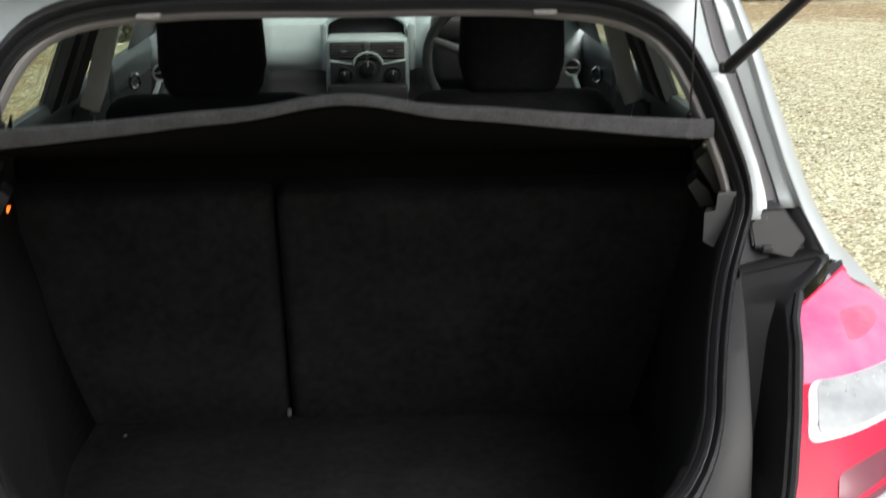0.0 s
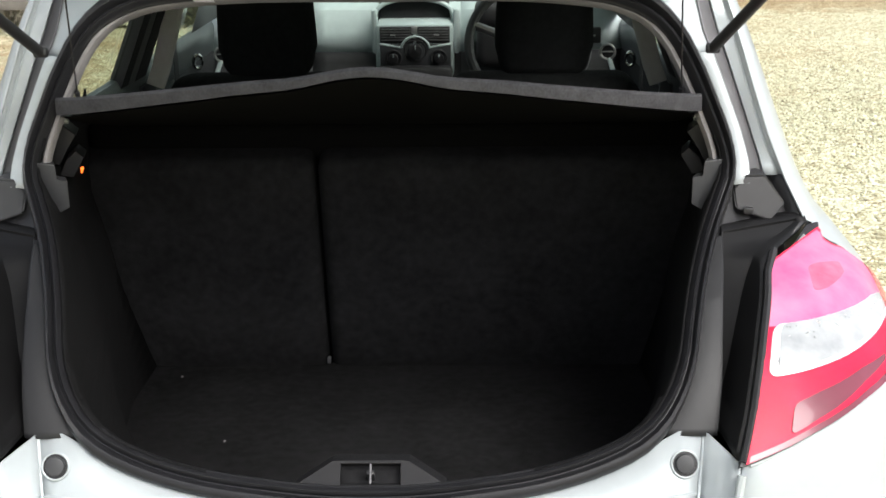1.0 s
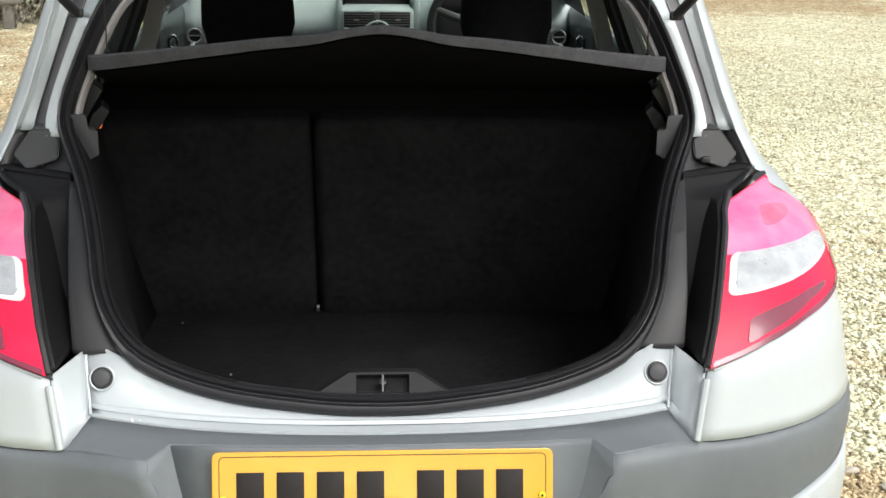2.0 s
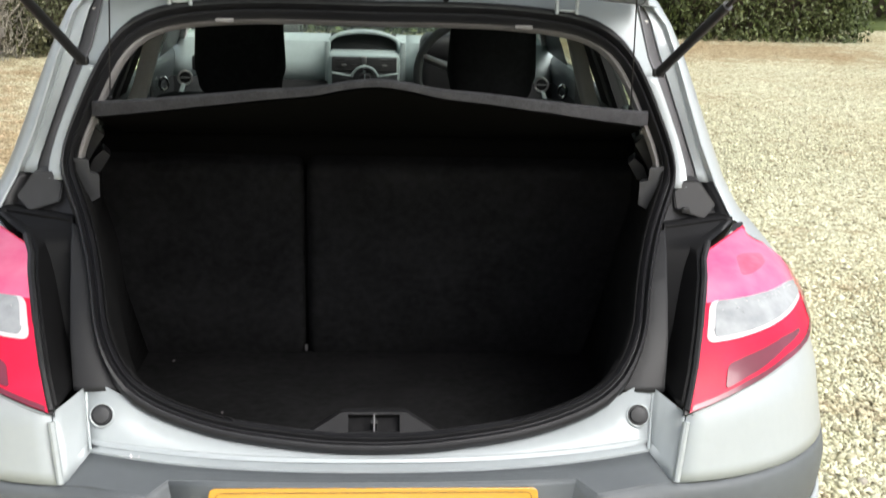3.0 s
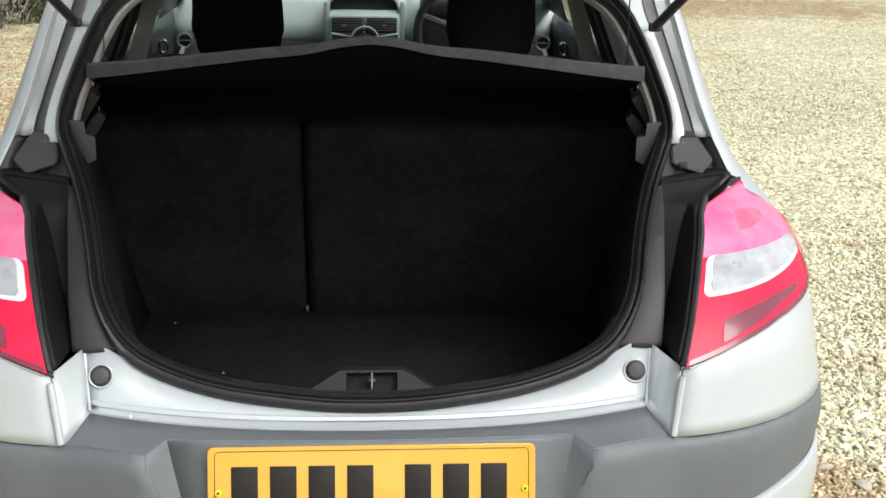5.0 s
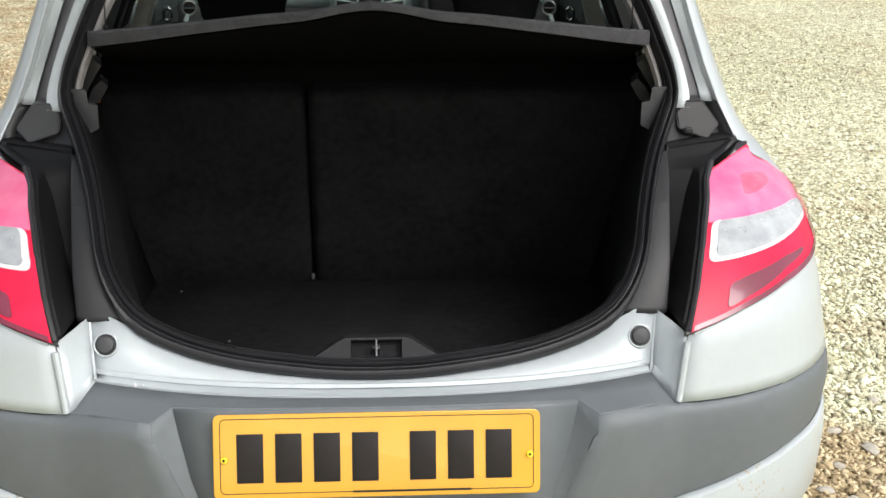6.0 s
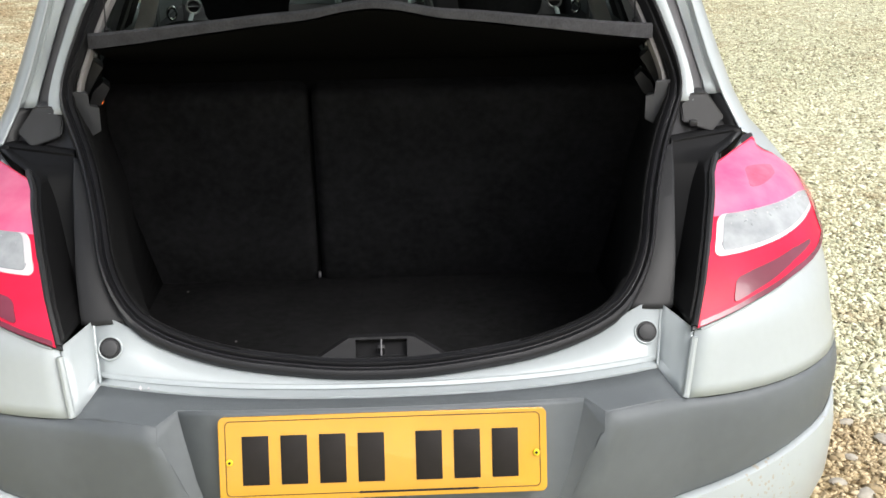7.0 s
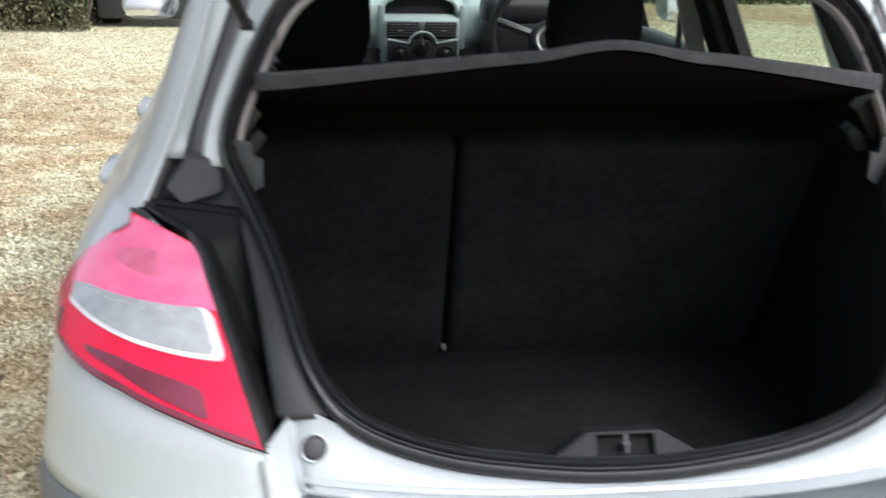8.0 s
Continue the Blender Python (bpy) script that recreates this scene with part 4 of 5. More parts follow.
def side_profile(x):
    """Section of the bumper side at x, from the bevel down to the silver part."""
    bx, by, bz = bevel_top(x)
    k = (x - 0.357) / 0.515
    zb = BORDER(x)
    zc = 0.6035 + 0.004 * k
    y = min(bumper_line(x) + 0.027, by - 0.006)
    pull = max(0, 1 - (x - 0.357) / 0.12) ** 1.5
    inner = lambda z: x + (recess_x(z) - 0.357) * pull
    zm = (zc + zb) / 2
    bulge = 1 - 0.5 * k
    return [(bx, by, bz), (x, y, zc), (inner(zc - 0.006) + 0.002 * k, y - 0.0015, zc - 0.006), (inner(zc - 0.03) + 0.006 * k, y - 0.003 * bulge, zc - 0.03), (inner(zm) + 0.006 * k, y + 0.002 * bulge, zm), (inner(zb + 0.012) + 0.002 * k, y + 0.012 * bulge, zb + 0.012), (inner(zb), y + 0.018 * bulge, zb)]


def bumper_side():
    return sheet([list(r) for r in zip(*[side_profile(x) for x in BX])])


both("bumper_side", bumper_side, GREY_BUMPER, car, "grey bumper insert", t=0.003, smooth=24)


RECESS_Z = (0.6415, 0.634, 0.626, 0.60, 0.53, 0.46, 0.42, 0.37)


def recess_back(z, s):
    """A point of the recess at a height; s runs from -1 to 1 across it."""
    w = float(np.interp(z, [0.37, 0.42, 0.53, 0.60, 0.6415], [0.250, 0.266, 0.300, 0.318, 0.328]))
    y = float(np.interp(z, [0.37, 0.46, 0.53, 0.60, 0.634, 0.6415], [-0.016, -0.024, -0.020, -0.002, 0.009, 0.0125]))
    return w * s, y + 0.012 * s * s, z


def bumper_middle():
    """The recess that holds the number plate."""
    return sheet([[recess_back(z, s) for s in np.linspace(-1, 1, 9)] for z in RECESS_Z])


thick(part("bumper_middle", bumper_middle(), GREY_BUMPER, car, "grey bumper recess holding the plate", smooth=30), 0.003, 0)


def recess_wall():
    """The slanted wall between recess and bumper side."""
    edge = side_profile(0.357)
    ez = [p[2] for p in edge][::-1]
    rows = []
    for i, z in enumerate(RECESS_Z):
        a = Vector(recess_back(z, 1.0))
        if i < 2:
            b = Vector(edge[i])
        else:
            zz = edge[1][2] + (edge[-1][2] - edge[1][2]) * (i - 1) / 6
            b = Vector((np.interp(zz, ez, [p[0] for p in edge][::-1]), np.interp(zz, ez, [p[1] for p in edge][::-1]), zz))
        rows.append([a, a.lerp(b, 0.05), a.lerp(b, 0.95), b])
    return sheet(rows)


both("recess_wall", recess_wall, GREY_BUMPER, car, t=0.002, smooth=30)


def bumper_lower():
    rows = [[] for _ in range(6)]
    xs = [0, 0.15, 0.3] + BX
    full = [-x for x in xs[:0:-1]] + xs
    for x in full:
        a = abs(x)
        y = min(bumper_line(a) + 0.027, bevel_top(max(a, 0.357))[1] - 0.006) + 0.008 if a >= 0.35 else -0.056
        k = max(0, (a - 0.357) / 0.515)
        xo = (a + 0.008 * k) * (1 if x >= 0 else -1)
        zb = BORDER(a)
        prof = [(y + 0.006, zb + 0.004, 1.0), (y - 0.006, zb - 0.004, 1.0), (y - 0.010, zb - 0.05, 1.004), (y - 0.002, min(0.36, zb - 0.06), 1.0), (y + 0.03, 0.26, 0.975), (y + 0.09, 0.20, 0.95)]
        for r, p in zip(rows, prof):
            r.append((xo * p[2], p[0], p[1]))
    return sheet(rows)


thick(part("bumper_lower", bumper_lower(), SPLASHED, car, "silver lower bumper"), 0.003, 0)

# number plate, leaning with the bumper
PLATE = Matrix.Translation((0, -0.004, 0.642)) @ Euler((radians(-15), 0, 0)).to_matrix().to_4x4()


def on_plate(bm):
    bmesh.ops.transform(bm, matrix=PLATE, verts=bm.verts)
    return bm


def round_rect(w, h, r, cz, n=6):
    pts = []
    for cx, z, a0 in ((w / 2 - r, cz + h / 2 - r, 0), (-w / 2 + r, cz + h / 2 - r, 90), (-w / 2 + r, cz - h / 2 + r, 180), (w / 2 - r, cz - h / 2 + r, 270)):
        pts += [(cx + r * math.cos(radians(a0 + 90 * i / n)), z + r * math.sin(radians(a0 + 90 * i / n))) for i in range(n + 1)]
    return pts


def plate_slab():
    pts = round_rect(0.522, 0.136, 0.010, -0.068)
    n = len(pts)
    inner = round_rect(0.520, 0.134, 0.009, -0.068)
    v = [(x, 0.0025, z) for x, z in pts] + [(x, -0.0018, z) for x, z in pts] + [(x, -0.0025, z) for x, z in inner]
    f = [tuple(range(n)), tuple(range(2 * n, 3 * n))]
    for k in (0, n):
        f += [(k + i, k + (i + 1) % n, k + n + (i + 1) % n, k + n + i) for i in range(n)]
    return [tuple(PLATE @ Vector(p)) for p in v], f


plate = part("number_plate", plate_slab(), YELLOW, car, "yellow rear number plate with dark bars")
edge_line = [PLATE @ Vector((x, -0.0027, z)) for x, z in round_rect(0.500, 0.120, 0.008, -0.067)]
part("border_line", sweep(edge_line, round_profile(0.0014, 0.0012, 6), [PLATE.to_3x3() @ Vector((0, 1, 0))] * len(edge_line), closed=True), BLACK_INK, plate)
for bx in (-0.203, -0.142, -0.081, -0.020, 0.072, 0.133, 0.194):
    part("bar", on_plate(box((bx, -0.0032, -0.0705), (0.042, 0.0012, 0.079), 0.0005)), BLACK_INK, plate)
for sx in (-1, 1):
    part("screw_cap", on_plate(disc((sx * 0.244, -0.0045, -0.072), 0.0055, 0.005, (90, 0, 0), 20, bevel=0.0015)), SCREW, plate)
    part("screw", on_plate(disc((sx * 0.244, -0.0068, -0.072), 0.0022, 0.002, (90, 0, 0), 12)), BLACK_INK, plate)
part("small_print_bar", on_plate(box((0.055, -0.0028, -0.127), (0.19, 0.001, 0.0032), 0)), BLACK_INK, plate)

# ---- boot ----
part("boot_floor", box((0, 0.58, 0.49), (1.10, 0.86, 0.03), 0.008), CARPET, car, "black carpet boot floor")


def sill_trim():
    inner = HALF_SEAL + OUT[:64] * -0.016
    low = [p for p in inner[::-1] if p[2] < 0.80]
    pts = [(-p[0], p[1], p[2]) for p in low[:0:-1]] + [tuple(p) for p in low]
    rows = [[(p[0], p[1] + 0.006, p[2] - 0.002) for p in pts], [(p[0] * 0.985, p[1] + 0.022, p[2] - 0.012) for p in pts], [(p[0] * 0.975, p[1] + 0.04, p[2] - 0.05) for p in pts], [(p[0] * 0.97, p[1] + 0.055, 0.50) for p in pts]]
    return sheet(rows)


thick(part("sill_trim", sill_trim(), LINER, car, "black plastic inner sill"), 0.003, 0)


def side_trim():
    inner = HALF_SEAL + OUT[:64] * -0.016
    sel = [p for p in inner if 0.70 < p[2] < 1.125]
    rows = []
    for p in sel:
        z = p[2]
        arch = 0.05 * max(0, 1 - ((z - 0.62) / 0.3) ** 2)
        zb = z if z > 0.8 else 0.49 + (z - 0.70) / 0.10 * 0.31
        rows.append([(p[0], p[1] + 0.004, p[2]), (p[0] + 0.008, p[1] + 0.05, (zb + z) / 2), (max(0.545, p[0]) - arch, 0.62, zb), (0.57 - arch, 0.80, zb), (float(np.interp(zb, [0.49, 0.62, 0.75, 0.88, 1.0], [0.515, 0.545, 0.585, 0.615, 0.62])), 1.0, zb)])
    return sheet(rows)


both("side_trim", side_trim, LINER, car, "black carpet boot side", t=0.003)
SEAT_TURN = 17.5


def seat_back(x0, x1):
    w = x1 - x0
    return cushion(((x0 + x1) / 2, 0.960, 0.745), (w, 0.09, 0.53), 0.025, (SEAT_TURN, 0, 0), 0.012)


part("rear_seat_back", seat_back(-0.63, -0.148), CARPET, car, "narrow black rear seat back")
part("rear_seat_back", seat_back(-0.141, 0.63), CARPET, car, "wide black rear seat back")
# seat top coloured darker than the backs to stand in for shade
part("rear_seat_top", cushion((0, 0.945, 0.988), (1.20, 0.09, 0.15), 0.03, (10, 0, 0)), SHADE_BLACK, car, "black top of the rear seats, darkened further for shade")
part("seat_hinge", box((-0.146, 0.985, 0.519), (0.007, 0.014, 0.013), 0.002), ALU, car)
part("rear_seat_cushion", cushion((0, 1.30, 0.47), (1.15, 0.5, 0.14), 0.04), SEAT_CLOTH, car, "black rear bench cushion")


def latch_at(x, s, d=0.0):
    """A point on the sloping latch face: s up the slope, d outward."""
    return x, 0.130 + 0.022 * s - 0.75 * d, 0.677 + 0.0275 * s + 0.66 * d


def latch_block():
    outer = [(-0.110, 0), (-0.050, 0), (0.050, 0), (0.110, 0), (0.056, 1), (0.046, 1.03), (-0.046, 1.03), (-0.056, 1)]
    v = [latch_at(x, s) for x, s in outer] + [latch_at(x, s) for x, s in ((-0.0435, 0.02), (0.0435, 0.02), (0.0435, 0.92), (-0.0435, 0.92))]
    v += [(x, y + 0.045, z - 0.012) for x, y, z in v[:8]]
    f = [(0, 1, 8, 11, 6, 7), (1, 2, 9, 8), (2, 3, 4, 5, 10, 9), (5, 6, 11, 10)]
    f += [(i, (i + 1) % 8, 12 + (i + 1) % 8, 12 + i) for i in range(8)]
    return v, f


latch = part("latch_cover", latch_block(), LATCH_BLACK, car, "dark grey latch cover", smooth=20)
tray = [latch_at(x, s, d) for d in (0.0, -0.016) for x, s in ((-0.0435, 0.02), (0.0435, 0.02), (0.0435, 0.92), (-0.0435, 0.92))]
part("latch_slot", (tray, [(0, 1, 5, 4), (1, 2, 6, 5), (2, 3, 7, 6), (3, 0, 4, 7), (4, 5, 6, 7)]), CARPET, latch, "black latch recess", smooth=0)
part("latch_web", (box(latch_at(0, 0.45, -0.011), (0.012, 0.008, 0.030), 0.002, (37, 0, 0))), BLACK_PLASTIC, latch)
part("striker", rod(latch_at(0, 0.06, 0.003), latch_at(0, 0.88, 0.003), 0.0017), SHADE_METAL_GREY, latch, "bare metal striker")


def bracket(outline, y0, depth):
    bm = bmesh.new()
    a = [bm.verts.new((x, y0, z)) for x, z in outline]
    b = [bm.verts.new((x + 0.012, y0 + depth, z)) for x, z in outline]
    n = len(a)
    bm.faces.new(a), bm.faces.new(b[::-1])
    for i in range(n):
        bm.faces.new((a[i], a[i - 1], b[i - 1], b[i]))
    bmesh.ops.bevel(bm, geom=bm.edges[:], offset=0.0012, segments=1, affect="EDGES")
    return bm


both("shelf_bracket", lambda: bracket([(0.560, 1.066), (0.531, 1.0625), (0.531, 1.037), (0.513, 1.036), (0.513, 0.991), (0.531, 0.981), (0.556, 1.01)], 0.505, 0.03), GREY_PLASTIC, car, "grey plastic shelf bracket")
both("shelf_support", lambda: bracket([(0.566, 1.118), (0.540, 1.120), (0.514, 1.097), (0.531, 1.076), (0.546, 1.046), (0.572, 1.052)], 0.575, 0.06), BLACK_PLASTIC, car, "dark plastic shelf support")
both("support_finger", lambda: bracket([(0.520, 1.068), (0.507, 1.056), (0.528, 1.022), (0.550, 1.026), (0.540, 1.05)], 0.585, 0.06), BLACK_PLASTIC, car, "dark plastic support finger")
boot_lamp = part("boot_lamp", box((-0.560, 0.73, 0.998), (0.005, 0.014, 0.016), 0.0015, (0, 25, 0)), LAMP_GLOW, car, "small glowing orange boot lamp")

# parcel shelf: lies across the boot, hump in its rear edge
shelf = thing("parcel_shelf", "dark grey felt parcel shelf lying across the open boot", "shelf", (0, 0.7, 1.13))


def shelf_edge_z(x):
    a = abs(x)
    return float(np.interp(a, [0, 0.03, 0.06, 0.09, 0.12, 0.16, 0.2, 0.32, 0.52], [1.2515, 1.2495, 1.2445, 1.2380, 1.2335, 1.2295, 1.2250, 1.2060, 1.1705]))


def shelf_rear(x):
    """The rear edge bows out towards the tailgate."""
    return 0.30 + 0.20 * (x / 0.5) ** 2


def shelf_drop(x):
    return float(np.interp(abs(x), [0, 0.06, 0.12, 0.2, 0.35, 0.52], [0.017, 0.017, 0.0195, 0.0215, 0.025, 0.031]))


def shelf_board():
    rows = []
    for x in np.linspace(-0.525, 0.525, 45):
        z, d = shelf_edge_z(x), shelf_drop(x)
        ys = shelf_rear(x)
        rows.append([(x, ys + 0.012, z - d + 0.004), (x, ys, z - d + 0.003), (x, ys - 0.001, z - d * 0.5), (x, ys, z - 0.004), (x, ys + 0.006, z), (x, ys + 0.05, z - 0.018), (x, 0.66, 1.128), (x * 1.03, 0.93, 1.062), (x * 1.03, 0.93, 1.050), (x, 0.66, 1.114)])
    v, f = sheet(rows, True)
    n = len(rows[0])
    return v, f + [tuple(range(n)), tuple(range(len(v) - n, len(v)))]


part("board", shelf_board(), SHELF_FELT, shelf)
# near-black sheet below the board, standing in for its shaded underside
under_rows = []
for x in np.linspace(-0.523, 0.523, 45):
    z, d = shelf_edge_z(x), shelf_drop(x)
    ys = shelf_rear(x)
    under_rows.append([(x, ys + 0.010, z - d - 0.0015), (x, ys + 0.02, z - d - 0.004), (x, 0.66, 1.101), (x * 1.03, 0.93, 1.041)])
part("underside", sheet(under_rows), SHADE_BLACK, shelf, "underside, coloured near-black for shade")
for sx in (-1, 1):
    part("cord", rod((sx * 0.499, 0.560, 1.150), (sx * 0.458, 0.40, 1.470), 0.0016, 6), BLACK_PLASTIC, shelf, "thin black lifting cord")
    part("cord_end", rod((sx * 0.499, 0.560, 1.148), (sx * 0.4955, 0.547, 1.176), 0.0045, 8), BLACK_PLASTIC, shelf)
    part("pivot_pin", disc((sx * 0.532, 0.57, 1.124), 0.006, 0.02, (0, 90, 0), 14, bevel=0.002), ALU, shelf)

def chip(cx, cy, cz, r, seed):
    """A flake of missing paint with a ragged outline."""
    rng = random.Random(seed)
    m = pose(cx, cy, cz, 50, 0, 0)
    pts = [(r * rng.uniform(0.4, 1.1) * math.cos(2 * math.pi * i / 9), 1.5 * r * rng.uniform(0.4, 1.1) * math.sin(2 * math.pi * i / 9)) for i in range(9)]
    v = [tuple(m @ Vector((a, b, z))) for z in (0.0, 0.0012) for a, b in pts]
    return v, [tuple(range(9, 18))] + [(i, (i + 1) % 9, 9 + (i + 1) % 9, 9 + i) for i in range(9)]


for i, (cx, cy, cz, r) in enumerate(((0.420, 0.0205, 0.6095, 0.0036), (0.425, 0.0185, 0.6050, 0.002), (-0.395, 0.081, 0.6585, 0.003), (-0.382, 0.0805, 0.6575, 0.0018))):
    part("paint_chip", chip(cx, cy, cz, r, i), LAMP_RIM, car, smooth=0)


def lint():
    vs, fs = [], []
    rng = random.Random(5)
    for x, y, z in ((-0.443, 0.924, 0.507), (-0.53, 0.93, 0.507), (-0.30, 0.62, 0.507), (-0.1, 0.5, 0.507)):
        b = box((x, y, z), (0.006, 0.004, 0.003), 0.001, (0, 0, rng.uniform(0, 90)), 1)
        k = len(vs)
        vs += [tuple(v.co) for v in b.verts]
        b.verts.index_update()
        fs += [tuple(k + v.index for v in f.verts) for f in b.faces]
        b.free()
    return vs, fs


tagged(part("lint", lint(), LINING), "few pale specks of lint on the boot carpet", "lint", kind="stuff")


# ---- cabin ----
def side_x(z):
    """Inner face of the glasshouse by height."""
    return float(np.interp(z, [0.4, 0.97, 1.38, 1.44], [0.70, 0.715, 0.555, 0.48]))


def head_rim():
    """Pale lining rim inside the upper seal."""
    idx = [i for i in range(64) if HALF_SEAL[i][2] > 1.045]
    pts = [HALF_SEAL[i] - OUT[i] * 0.0225 + np.array((0, 0.012, 0)) for i in idx]
    path = [(-p[0], p[1], p[2]) for p in pts[:0:-1]] + [tuple(p) for p in pts]
    sides = [(-OUT[i][0], OUT[i][1], OUT[i][2]) for i in idx[:0:-1]] + [tuple(OUT[i]) for i in idx]
    return sweep(path, [(0.005, SEAL_SIGN * 0.016), (0.005, SEAL_SIGN * 0.004), (0.002, 0.0), (-0.004, 0.0), (-0.0065, SEAL_SIGN * 0.005), (-0.0065, SEAL_SIGN * 0.016)], sides)


part("lining_rim", head_rim(), LINING, car, "pale grey lining rim")
for sx in (-1, 1):
    part("rim_clip", box((sx * 0.285, 0.590, 1.3185), (0.035, 0.018, 0.008), 0.003), LINING, car)


def roof_shell(x_side, drop):
    rows = []
    for y in np.linspace(0.64, 2.25, 12):
        zc = float(np.interp(y, [0.64, 1.0, 1.5, 2.0, 2.25], [1.405, 1.440, 1.455, 1.435, 1.405])) - drop
        w = float(np.interp(y, [0.64, 1.2, 2.25], [x_side - 0.005, x_side + 0.02, x_side]))
        rows.append([(w * s, y, zc - 0.045 * abs(s) ** 3) for s in np.linspace(-1, 1, 17)])
    return sheet(rows)


thick(part("roof", roof_shell(0.56, 0.0), SILVER, car), 0.003, 0)
thick(part("roof_lining", roof_shell(0.545, 0.03), PILLAR_PALE, car, "pale grey roof lining"), 0.004, 0)


def c_pillar_trim():
    rows = []
    for z in np.linspace(0.98, 1.36, 8):
        x = side_x(z) - 0.006
        y0 = EDGE_Y(min(z, 1.33)) + 0.03
        xs = min(EDGE_X(min(z, 1.33)) - 0.02, x)
        y1 = float(np.interp(z, [0.98, 1.12, 1.24, 1.36], [0.92, 0.925, 0.985, 1.03]))
        rows.append([(xs, y0, z), ((xs + x) / 2 + 0.01, (y0 + y1) / 2 - 0.06, z), (x, y1 - 0.05, z), (x, y1, z)])
    return sheet(rows)


both("rear_pillar_trim", c_pillar_trim, FRAME_GREY, car, "dark grey rear pillar trim", t=0.004)


def pillar(y_low, y_high, width, z0, z1, inset):
    def make():
        path = [(side_x(z) - inset, y_low + (y_high - y_low) * (z - z0) / (z1 - z0), z) for z in np.linspace(z0, z1, 8)]
        return sweep(path, [(width / 2, 0.012), (width / 2, -0.012), (width * 0.35, -0.022), (-width * 0.35, -0.022), (-width / 2, -0.012), (-width / 2, 0.012)], [(0, 1, 0)] * 8)
    return make


def middle_pillar():
    path = [(side_x(z) - float(np.interp(z, [1.03, 1.30], [0.035, 0.0])), float(np.interp(z, [0.985, 1.2, 1.39], [1.76, 1.79, 1.84])), z) for z in np.linspace(0.985, 1.39, 9)]
    return sweep(path, [(0.020, -0.01), (0.019, 0.024), (0.013, 0.033), (0.0, 0.036), (-0.013, 0.033), (-0.019, 0.024), (-0.020, -0.01)], [(0, 1, 0)] * 9)


both("middle_pillar", middle_pillar, PILLAR_PALE, car, "pale grey middle pillar trim", smooth=60)
both("pillar_foot", pillar(1.765, 1.765, 0.15, 0.50, 0.990, 0.015), DOOR_DARK, car, "dark foot of the middle pillar")
both("pillar_cover", pillar(1.705, 1.745, 0.11, 0.95, 1.37, -0.002), LATCH_BLACK, car, "black door frame")
both("frame_trim", pillar(1.612, 1.65, 0.06, 0.98, 1.37, -0.002), FRAME_GREY, car, "grey rear door frame trim")
both("rear_door_frame", pillar(1.548, 1.585, 0.075, 0.98, 1.36, -0.004), LATCH_BLACK, car, "black rear door frame")
both("front_pillar", pillar(2.95, 2.26, 0.07, 1.00, 1.39, 0.01), PILLAR_PALE, car, "pale grey windscreen pillar")
both("seat_belt", lambda: sweep([(0.640, 1.90, 1.30), (0.645, 1.93, 1.10), (0.640, 1.92, 0.85)], [(0.024, 0.001), (0.024, -0.001), (-0.024, -0.001), (-0.024, 0.001)], [(0, 1, 0)] * 3), BLACK_PLASTIC, car, "black seat belt")


def arch_low(y):
    z = 0.24
    for yc in (0.80, 3.425):
        if abs(y - yc) < 0.355:
            z = max(z, 0.31 + math.sqrt(0.355 ** 2 - (y - yc) ** 2))
    return z


def flank(y0, y1, n):
    def make():
        rows = []
        for y in np.linspace(y0, y1, n):
            zl = arch_low(y)
            taper = 0.0 if y < 3.6 else ((y - 3.6) / 0.5) ** 2 * 0.16
            arch = 0.012 if zl > 0.25 else 0.0
            belt = float(np.interp(y, [0.7, 2.6, 2.95, 3.2, 4.1], [1.015, 1.012, 0.99, 0.955, 0.80]))
            tuck = 0.030 * max(0, 1 - (y - 0.70) / 0.34)
            rows.append([(float(np.interp(z, [0.24, 0.4, 0.55, 0.7, 0.85, 0.93, 0.985, 1.02], [0.83, 0.866, 0.876, 0.858, 0.836, 0.80, 0.757, 0.738])) - taper - tuck * (0.4 + 0.6 * (z > 0.80)) + arch * (k < 0.15), y, z) for k in np.linspace(0, 1, 12) for z in [zl + (belt - zl) * k]])
            rows[-1].append((side_x(1.01) + 0.016 - taper - tuck, y, belt + 0.006))
        return sheet(rows)
    return make


both("rear_wing", flank(0.70, 1.14, 14), SILVER, car, t=0.003)
both("front_wing", flank(2.98, 4.08, 26), SILVER, car, t=0.003)


def door_pane(y0, y1, z0, z1, dy=0.0):
    def make():
        return sheet([[(side_x(z) + 0.012, y + dy * (z - z0) / (z1 - z0), z) for y in np.linspace(y0, y1, 5)] for z in np.linspace(z0, z1, 6)])
    return make


